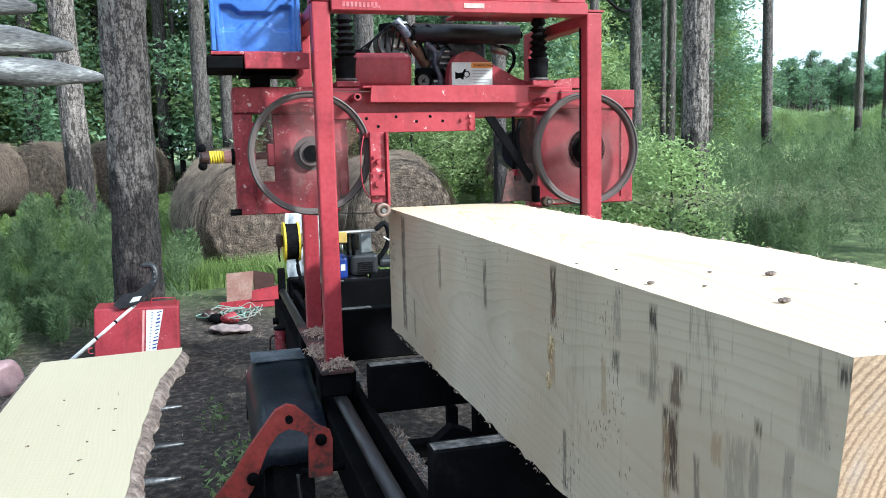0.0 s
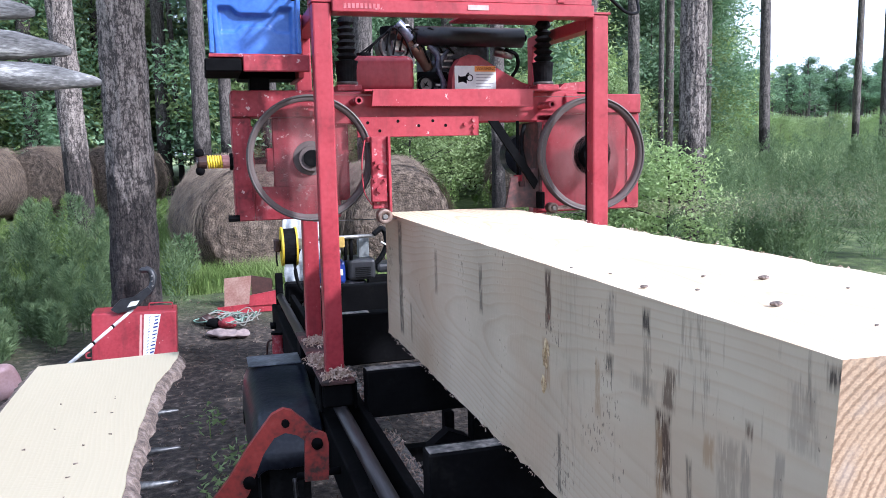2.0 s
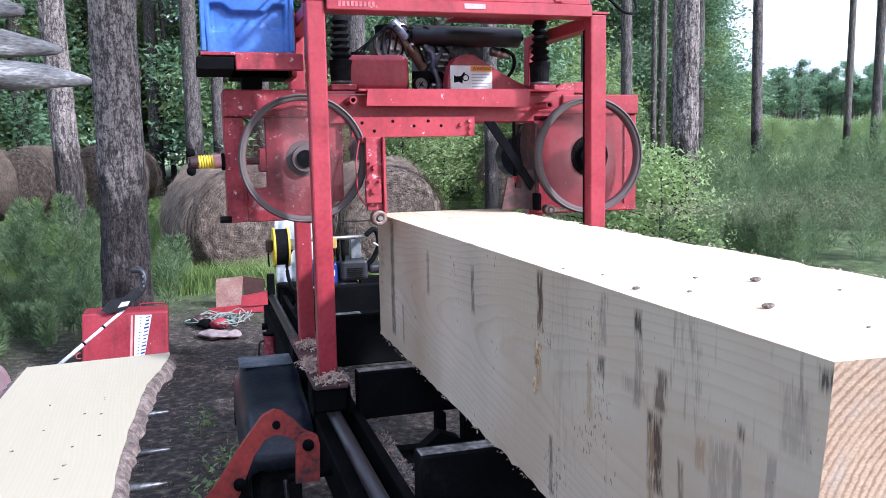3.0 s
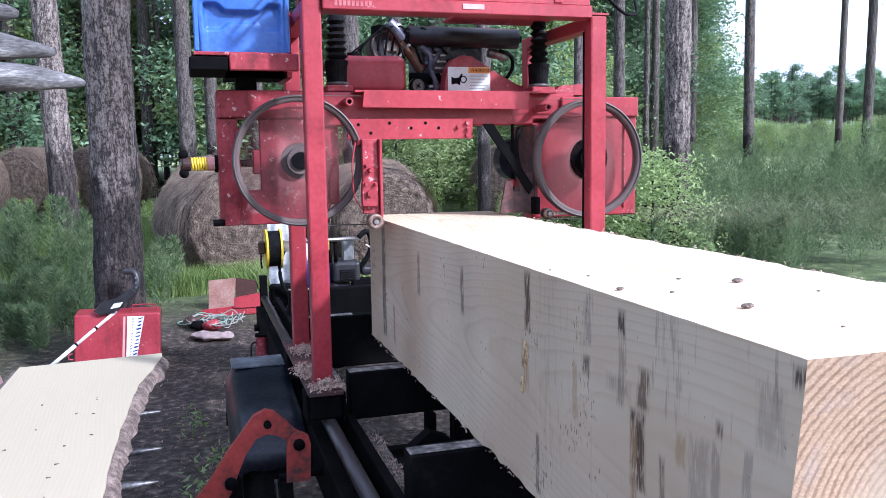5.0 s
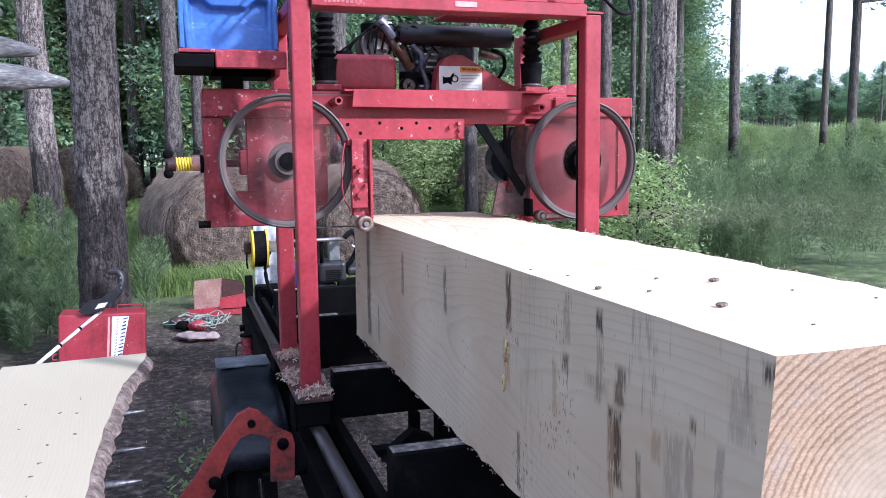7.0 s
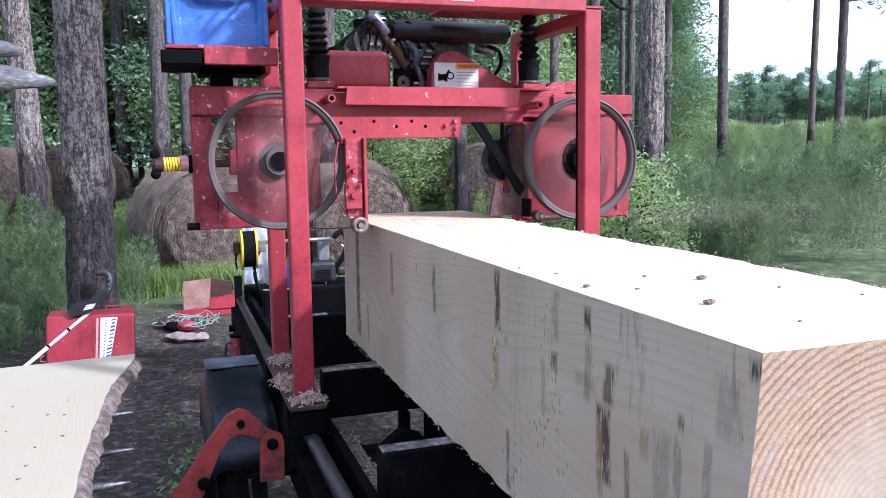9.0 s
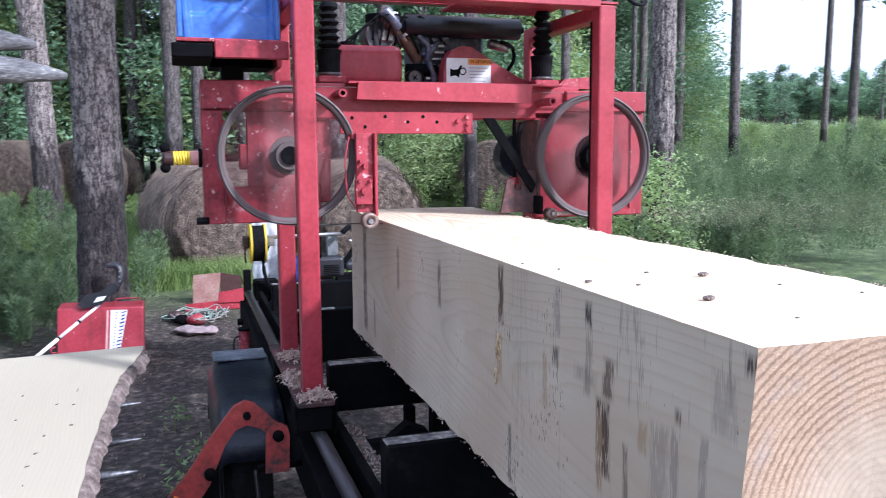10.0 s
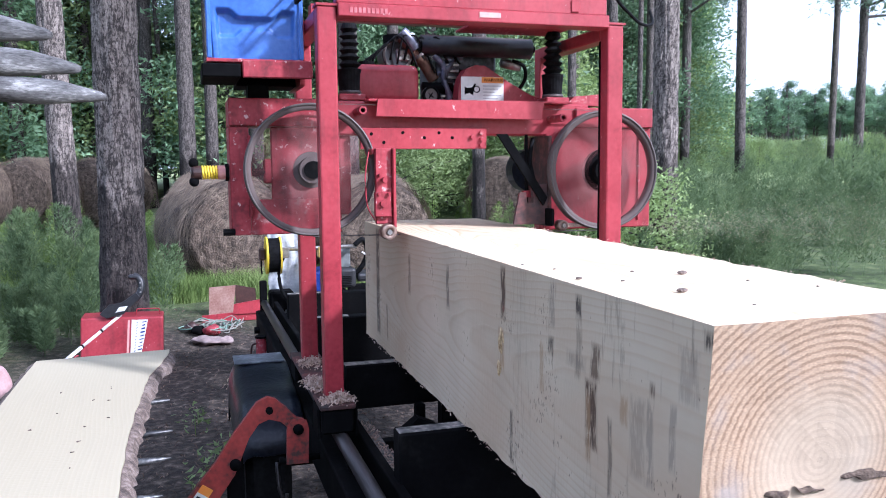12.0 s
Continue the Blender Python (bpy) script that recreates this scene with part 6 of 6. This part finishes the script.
BLUE_DARK = mat("dark_blue_paint", [(0.01, 0.025, 0.14), (0.02, 0.045, 0.24)], 8, 0.35, bump=0.05)
BLACK_PLASTIC = mat("black_plastic", [(0.012, 0.012, 0.014), (0.03, 0.03, 0.034)], 12, 0.4, bump=0.06)
GREYSTEEL = mat("grey_paint", [(0.12, 0.13, 0.13), (0.2, 0.21, 0.21)], 12, 0.6, bump=0.08)
YELLOW_DULL = mat("dull_yellow_paint", [(0.4, 0.25, 0.05), (0.58, 0.42, 0.12)], 14, 0.6, bump=0.1)
SHEET = mat("pale_plastic", [(0.35, 0.37, 0.4), (0.55, 0.57, 0.6), (0.7, 0.71, 0.74)], 6, 0.4, bump=0.2)
build_power_unit()


# ---- loose things on the ground ----
def gz(x, y):
    return ground_height(x, y)


def build_clutter():
    # red sheet-metal box leaning against the pine
    t = thing("metal_box", (-1.17, 5.05, gz(-1.17, 5.05)), "red sheet-metal cover box with a wire handle leaning by a pine", "box")
    z0 = gz(-1.17, 5.05)
    bm = box(bmesh.new(), -1.435, -0.905, 4.93, 5.16, z0, 0.46, bevel=0.012, seg=2)
    for v in bm.verts:
        v.co.y += 0.14 * (v.co.z - z0)
        v.co.x += 0.035 * (v.co.z - 0.46)
        v.co.z += -0.03 * (v.co.x + 1.17) * (v.co.z > 0.3)
    part("body", bm, RED, t)
    part("wire_handle", cable(bmesh.new(), [(-1.085, 5.07, 0.45), (-1.08, 5.07, 0.49), (-1.06, 5.07, 0.498), (-0.95, 5.07, 0.494), (-0.932, 5.07, 0.485), (-0.93, 5.07, 0.44)], 0.005), RED, t, smooth=True)
    part("side_handle", cable(bmesh.new(), [(-1.455, 4.96, 0.22), (-1.475, 4.945, 0.215), (-1.475, 4.94, 0.19), (-1.45, 4.95, 0.185)], 0.005), RED, t, smooth=True)
    m = Matrix.Translation((-1.10, 4.966, 0.30)) @ pose(0, 0, 0, -8, 0, 0)
    bm = prism(bmesh.new(), [(-0.03, -0.14), (0.035, -0.142), (0.095, 0.135), (-0.01, 0.14)], -0.003, 0.004)
    bmesh.ops.transform(bm, matrix=m, verts=bm.verts)
    st = part("sticker", bm, WHITE, t, "white sticker with dark blue emblem shapes")
    pen = random.Random(17)
    for row, (off, tall, thick, count) in enumerate(((0.022, 0.032, 0.008, 11), (-0.006, 0.013, 0.005, 13))):
        for k in range(count):
            u = -0.12 + 0.235 * k / (count - 1)
            c = off + 0.19 * (u + 0.14) * (1 - 0.35 * row)
            w, g = tall * pen.uniform(0.55, 1.0), thick * pen.uniform(0.7, 1.3)
            bm = prism(bmesh.new(), [(c - w / 2, u), (c + w / 2, u + 0.006), (c + w / 2, u + 0.006 + g), (c - w / 2, u + g)], -0.005, -0.0032)
            bmesh.ops.transform(bm, matrix=m, verts=bm.verts)
            part("emblem_bar", bm, BLUE_DARK, st)
    bm = prism(bmesh.new(), [(-0.055, -0.14), (-0.04, -0.14), (-0.022, 0.14), (-0.035, 0.14)], -0.003, 0.004)
    bmesh.ops.transform(bm, matrix=m, verts=bm.verts)
    part("sticker_edge", bm, PINK, st)
    # a striped pole with a black hook head leaning on the box and the tree
    h = thing("hook_pole", (-1.53, 4.7, gz(-1.53, 4.7)), "black and white pole with hooked head leaning on red box", "pole")
    a, b = Vector((-1.80, 4.50, gz(-1.8, 4.5))), Vector((-1.18, 5.0, 0.475))
    stops = [0.0, 0.40, 0.62, 0.635, 0.80, 0.815, 1.0]
    for k in range(6):
        part("pole_band" if k % 2 or k > 1 else "pole_grip", cyl(bmesh.new(), a.lerp(b, stops[k]), a.lerp(b, stops[k + 1]), 0.0125 - 0.002 * (k % 2 and k > 1), seg=12), BLACK if k in (0, 1, 2, 4) and k != 1 else WHITE, h, smooth=True)
    part("head", prism(bmesh.new(), [(-1.31, 0.49), (-1.27, 0.462), (-1.16, 0.485), (-1.05, 0.595), (-1.075, 0.625), (-1.17, 0.56), (-1.25, 0.55)], 4.955, 5.0), BLACK_PLASTIC, h, "black hooked head")
    part("head_label", prism(bmesh.new(), [(-1.21, 0.50), (-1.15, 0.51), (-1.13, 0.54), (-1.185, 0.535)], 4.948, 4.954), WHITE, h)
    part("hook_strap", cable(bmesh.new(), [(-1.085, 5.01, 0.565), (-1.05, 5.02, 0.62), (-1.04, 5.03, 0.67), (-1.055, 5.04, 0.715), (-1.09, 5.05, 0.735)], 0.024, 8), BLACK_PLASTIC, h, smooth=True)
    part("hook_pad", box(bmesh.new(), -1.125, -1.055, 5.02, 5.06, 0.71, 0.745, bevel=0.012), BLACK_PLASTIC, h)
    for z in (0.625, 0.655, 0.69):
        part("rivet", cyl(bmesh.new(), (-1.046, 4.99, z), (-1.046, 5.013, z), 0.006, seg=10), STEEL, h)
    # bent red guard lying in the grass
    g = thing("bent_guard", (-0.38, 6.55, gz(-0.38, 6.55)), "bent red sheet-metal guard lying on the ground", "guard")
    zg = gz(-0.38, 6.5)
    part("base_plate", prism(bmesh.new(), [(-0.63, zg), (-0.13, zg), (-0.13, zg + 0.085), (-0.63, zg + 0.06)], 6.42, 6.44), RED, g)
    part("bottom_sheet", B(-0.62, -0.13, 6.44, 6.75, zg, zg + 0.012, bevel=0.002), RED_WORN, g)
    part("front_panel", prism(bmesh.new(), [(-0.37, zg + 0.06), (-0.135, zg + 0.06), (-0.135, zg + 0.18), (-0.36, zg + 0.15)], 6.405, 6.419), RED, g)
    part("back_panel", prism(bmesh.new(), [(-0.57, zg + 0.02), (-0.36, zg + 0.02), (-0.33, zg + 0.29), (-0.56, zg + 0.28)], 6.60, 6.612), FADED, g, "faded red inner panel")
    # rear panel of the red guard is dark brown to paint in shade
    part("back_panel", prism(bmesh.new(), [(-0.33, zg + 0.02), (-0.14, zg + 0.02), (-0.15, zg + 0.24), (-0.33, zg + 0.28)], 6.70, 6.712), BROWN, g, "guard panel coloured dark brown for shade")
    # heap of wires, gloves and a cloth
    w = thing("cable_heap", (-0.58, 6.1, gz(-0.58, 6.1)), "heap of tangled pale wires with red and black grips", "cable")
    rng = random.Random(12)
    for k in range(11):
        cx, cy, r = -0.52 + rng.uniform(-0.16, 0.14), 6.12 + rng.uniform(-0.12, 0.12), rng.uniform(0.06, 0.17)
        pts = [(cx + r * math.cos(a) * rng.uniform(0.8, 1.2), cy + 0.8 * r * math.sin(a), gz(cx, cy) + 0.02 + rng.uniform(0, 0.07)) for a in np.linspace(0, 6.6, 11)]
        part("wire", cable(bmesh.new(), pts, 0.005, 5), (WIRE, WIRE_GREEN, WIRE)[k % 3], w, smooth=True)
    for x, y, mt in ((-0.72, 6.15, BROWN), (-0.66, 6.02, BLACK), (-0.56, 5.98, RED_WORN)):
        bm = bmesh.new()
        bmesh.ops.create_icosphere(bm, subdivisions=3, radius=0.06, matrix=Matrix.Translation((x, y, gz(x, y) + 0.045)) @ Matrix.Diagonal((1.1, 0.8, 0.7, 1)))
        for v in bm.verts:
            v.co += 0.018 * Vector((noise.noise(v.co * 18), noise.noise(v.co * 18 + Vector((9, 0, 0))), noise.noise(v.co * 18 + Vector((0, 9, 0)))))
        part("grip", bm, mt, w, smooth=True)
    bm = bmesh.new()
    bmesh.ops.create_icosphere(bm, subdivisions=4, radius=1.0, matrix=Matrix.Translation((-0.56, 5.70, gz(-0.56, 5.7) + 0.03)) @ pose(0, 0, 0, 0, 0, -24) @ Matrix.Diagonal((0.18, 0.085, 0.03, 1)))
    for v in bm.verts:
        q = v.co * 9
        v.co += 0.035 * Vector((noise.noise(q), noise.noise(q + Vector((7, 0, 0))), 0.6 * noise.noise(q * 2 + Vector((0, 7, 0)))))
    solid("cloth", bm, CLOTH, (-0.56, 5.70, gz(-0.56, 5.7)), "crumpled pale pinkish cloth on bare earth", "cloth", smooth=True)
    # screw jack
    z0 = gz(-0.337, 3.77)
    j = thing("screw_jack", (-0.337, 3.77, z0), "red steel screw jack standing on the earth", "jack")
    part("tube", cyl(bmesh.new(), (-0.337, 3.77, z0), (-0.337, 3.77, 0.50), 0.034, seg=22), RED_WORN, j, smooth=False)
    part("cap", cyl(bmesh.new(), (-0.337, 3.77, 0.50), (-0.337, 3.77, 0.512), 0.038, seg=22), BLACK, j)
    part("handle", cable(bmesh.new(), [(-0.37, 3.76, 0.47), (-0.395, 3.75, 0.46), (-0.40, 3.75, 0.38), (-0.385, 3.76, 0.30)], 0.006), BROWN, j, smooth=True)
    # pink plastic bag
    x, y = -1.98, 4.75
    bm = bmesh.new()
    bmesh.ops.create_icosphere(bm, subdivisions=4, radius=1.0, matrix=Matrix.Translation((x, y, gz(x, y) + 0.08)) @ Matrix.Diagonal((0.15, 0.13, 0.11, 1)))
    for v in bm.verts:
        q = v.co * 7
        v.co += 0.05 * Vector((noise.noise(q), noise.noise(q + Vector((7, 0, 0))), noise.noise(q + Vector((0, 7, 0)))))
    solid("plastic_bag", bm, PINK_BAG, (x, y, gz(x, y)), "crumpled pink plastic bag on the ground", "bag", smooth=True)


FADED = mat("faded_red_metal", [(0.2, 0.09, 0.07), (0.3, 0.18, 0.145), (0.38, 0.27, 0.22)], 6, 0.6, bump=0.08)
WIRE = mat("pale_wire", [(0.17, 0.165, 0.145), (0.3, 0.285, 0.25)], 10, 0.5, bump=0)
WIRE_GREEN = mat("green_wire", [(0.13, 0.24, 0.18), (0.25, 0.37, 0.3)], 10, 0.5, bump=0)
CLOTH = mat("pale_cloth", [(0.2, 0.145, 0.14), (0.34, 0.265, 0.25)], 20, 0.9, bump=0.3)
PINK_BAG = mat("pink_plastic", [(0.34, 0.2, 0.2), (0.5, 0.34, 0.34)], 6, 0.35, bump=0.15)
build_clutter()


# ---- weeds, grass and litter ----
def plume_field(name, spots, label, material, seed, blades, height, stemmat=None):
    """Feathery weeds: each a stem with hundreds of thin leaf blades, thinner towards the tip."""
    rng = np.random.RandomState(seed)
    out = []
    for x, y in spots:
        h = height * rng.uniform(0.75, 1.1) * (0.85 + 0.75 * noise.noise(Vector((x * 0.7, y * 0.7, 2.0))))
        n = int(blades * rng.uniform(0.7, 1.2))
        u = rng.uniform(0.08, 1.0, n) ** 0.8
        rad = 0.20 * h * np.sin(np.pi * np.clip(u * 0.85 + 0.12, 0, 1)) * np.sqrt(rng.uniform(0, 1, n))
        a = rng.uniform(0, 2 * np.pi, n)
        lean = rng.normal(size=2) * 0.08 * h
        p = np.stack([x + lean[0] * u ** 2 + rad * np.cos(a), y + lean[1] * u ** 2 + rad * np.sin(a), ground_height(x, y) + h * u], 1)
        d = np.stack([np.cos(a) * 0.6, np.sin(a) * 0.6, rng.uniform(0.3, 1.2, n)], 1) + rng.normal(size=(n, 3)) * 0.35
        d *= (0.055 * rng.uniform(0.5, 1.4, n) / np.linalg.norm(d, axis=1))[:, None]
        w = np.cross(d, rng.normal(size=(n, 3)))
        w *= (0.0062 / np.linalg.norm(w, axis=1))[:, None]
        out.append(np.stack([p - w, p + w, p + d], 1).reshape(-1, 3))
        g = ground_height(x, y)
        k = 5
        for s in range(k):
            z0, z1 = s / k, (s + 1) / k
            q0 = np.array([x + lean[0] * z0 ** 2, y + lean[1] * z0 ** 2, g + h * z0 - 0.02])
            q1 = np.array([x + lean[0] * z1 ** 2, y + lean[1] * z1 ** 2, g + h * z1])
            for o in (np.array([0.005, 0, 0]), np.array([0, 0.005, 0])):
                out.append(np.array([q0 - o, q0 + o, q1]))
    v = np.concatenate(out)
    ob = new(name, raw(name, v.tolist(), np.arange(len(v)).reshape(-1, 3).tolist(), material))
    tagged(ob, label, "weeds", kind="stuff")


def build_weeds():
    rng = random.Random(9)
    right, left, low = [], [], []
    while len(right) < 330:
        y = rng.uniform(5.6, 17)
        x = rng.uniform(0.36 * y + 0.6, 0.92 * y + 1.5)
        if noise.noise(Vector((x * 0.5, y * 0.5, 4))) > -0.28 and not (2.2 < x < 4.4 and y < 6.0):
            right.append((x, y))
    while len(left) < 95:
        x, y = rng.uniform(-3.6, -1.45), rng.uniform(5.3, 9.0)
        left.append((x, y))
    for k in range(3):
        left.append((rng.uniform(-1.0, -0.8), rng.uniform(6.6, 7.6)))
    plume_field("fennel_weeds", right, "tall feathery green weeds filling the clearing", FENNEL, 1, 520, 1.15)
    plume_field("fennel_weeds", left, "feathery green weeds round the pine trunks", FENNEL, 2, 560, 0.64)
    while len(low) < 260:
        y = rng.uniform(8.5, 21)
        x = rng.uniform(-0.45 * y, 0.45 * y)
        if y < 11.5 and -1.2 < x < 2.8:
            continue
        low.append((x, y))
    plume_field("meadow_weeds", low, "low pale green weeds and seed heads among the bales", GRASS, 3, 160, 0.5)
    far = []
    for k in range(240):
        y = rng.uniform(17, 30)
        far.append((rng.uniform(0.3 * y, 1.05 * y), y))
    plume_field("far_weeds", far, "bushy weeds across the far clearing", FENNEL, 4, 150, 0.9)


def build_grass():
    rng = np.random.RandomState(14)
    n, m = 26000, 15000
    # a lush strip before the bales as well as the thin grass all round
    x = np.concatenate([rng.uniform(-2.6, 2.6, n), rng.uniform(-1.1, 0.5, m)])
    y = np.concatenate([rng.uniform(5.6, 12.0, n), rng.uniform(6.75, 8.1, m)])
    keep = np.array([noise.noise(Vector((a * 1.1, b * 1.1, 7))) + 0.35 * (b - 6.6) > 0.05 and not (-0.95 < a < 0.02 and b < 6.72) for a, b in zip(x, y)])
    x, y = x[keep], y[keep]
    n = len(x)
    z = np.array([ground_height(a, b) for a, b in zip(x, y)])
    h = rng.uniform(0.08, 0.30, n)
    a = rng.uniform(0, 2 * np.pi, n)
    base = np.stack([x, y, z - 0.01], 1)
    w = np.stack([np.cos(a), np.sin(a), 0 * a], 1) * 0.0045
    bend = np.stack([rng.normal(size=n) * 0.35, rng.normal(size=n) * 0.35, np.ones(n)], 1) * h[:, None]
    mid = base + bend * np.array([0.35, 0.35, 0.6])
    v = np.stack([base - w, base + w, mid + w * 0.7, mid - w * 0.7, base + bend], 1)
    faces = []
    for k in range(n):
        o = 5 * k
        faces += [(o, o + 1, o + 2, o + 3), (o + 3, o + 2, o + 4)]
    ob = new("grass", raw("grass", v.reshape(-1, 3).tolist(), faces, GRASS))
    tagged(ob, "bright green grass at the foot of the bales", "grass", kind="stuff")


def build_litter():
    rng = np.random.RandomState(23)
    pts = []
    while len(pts) < 3200:
        x, y = rng.uniform(-1.6, 1.0), rng.uniform(1.0, 7.0)
        pts.append((x, y, ground_height(x, y) + 0.004))
    ob = shavings("wood_litter", np.array(pts), 0.018, None, 31)
    tagged(ob, "bark flakes, twigs and sawdust scattered on the earth", "litter", kind="stuff")
    ob.data.materials.clear()
    ob.data.materials.append(LITTER)
    # broad-leaved weeds by the wheel
    spots = [(-0.62, 2.9), (-0.68, 2.75), (-0.58, 3.05), (-0.72, 3.6)]
    for k, (x, y) in enumerate(spots):
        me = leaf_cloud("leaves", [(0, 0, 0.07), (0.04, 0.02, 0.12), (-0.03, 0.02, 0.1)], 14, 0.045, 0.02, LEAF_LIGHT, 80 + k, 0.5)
        t = thing("broadleaf_weed", (x, y, ground_height(x, y)), "small broad-leaved green weed on bare earth", "weed", "broadleaf weeds")
        s = new("stalk", mesh_from("stalk", cyl(bmesh.new(), (0, 0, -0.01), (0, 0, 0.12), 0.004, 0.002, 6), GRASS))
        s.parent = t
        o = new("leaf_tuft", me)
        o.parent = t
        o["kind"] = "stuff"


LITTER = mat("litter", [(0.05, 0.035, 0.028), (0.15, 0.10, 0.075), (0.34, 0.27, 0.21)], 9, 0.95, bump=0)
build_weeds()
build_grass()
build_litter()


def build_spray():
    """Sawdust flying off the blade, carried along with the carriage."""
    rng = np.random.RandomState(41)
    n = 56000
    u = rng.uniform(0, 1, n) ** 0.7
    x = 0.95 + 4.2 * u
    y = 2.34 + 0.5 * u + rng.normal(size=n) * (0.03 + 0.35 * u)
    z = 1.23 - 0.10 * u + rng.normal(size=n) * (0.012 + 0.2 * u)
    p = np.stack([x, y, z], 1) - np.array(ORIGIN[carriage])
    s = rng.uniform(0.0005, 0.001, n)[:, None]
    d, w = rng.normal(size=(n, 3)), rng.normal(size=(n, 3))
    d[:, 0] *= 5
    d *= s / np.linalg.norm(d, axis=1)[:, None] * 4
    w *= s / np.linalg.norm(w, axis=1)[:, None]
    v = np.stack([p - d, p + w, p + d], 1).reshape(-1, 3)
    ob = new("sawdust_spray", raw("sawdust_spray", v.tolist(), np.arange(3 * n).reshape(-1, 3).tolist(), SPRAY))
    ob.parent = carriage
    ob["kind"], ob["label"] = "stuff", "fine pale sawdust thrown from the blade"


SPRAY = mat("flying_sawdust", [(0.55, 0.45, 0.33), (0.75, 0.65, 0.5)], 8, 0.9, bump=0, translucent=0.5)
build_spray()


def motions():
    """All that moves: the carriage creeps along its rails with the bin on it, and its wheels spin."""
    slide = [(0.0, 0.0), (3.0, -0.122), (6.0, -0.244), (9.0, -0.370), (12.0, -0.495)]
    for ob in (carriage, plastic_bin):
        o = ORIGIN[ob]
        walk(ob, [(t, pose(o.x, o.y + s, o.z)) for t, s in slide])
    for wheel, x, y, z in WHEELS:
        walk(wheel, [(k / FPS, pose(x, y, z) @ Matrix.Rotation(radians(75 * k), 4, "Y")) for k in range(12 * FPS + 1)])


motions()
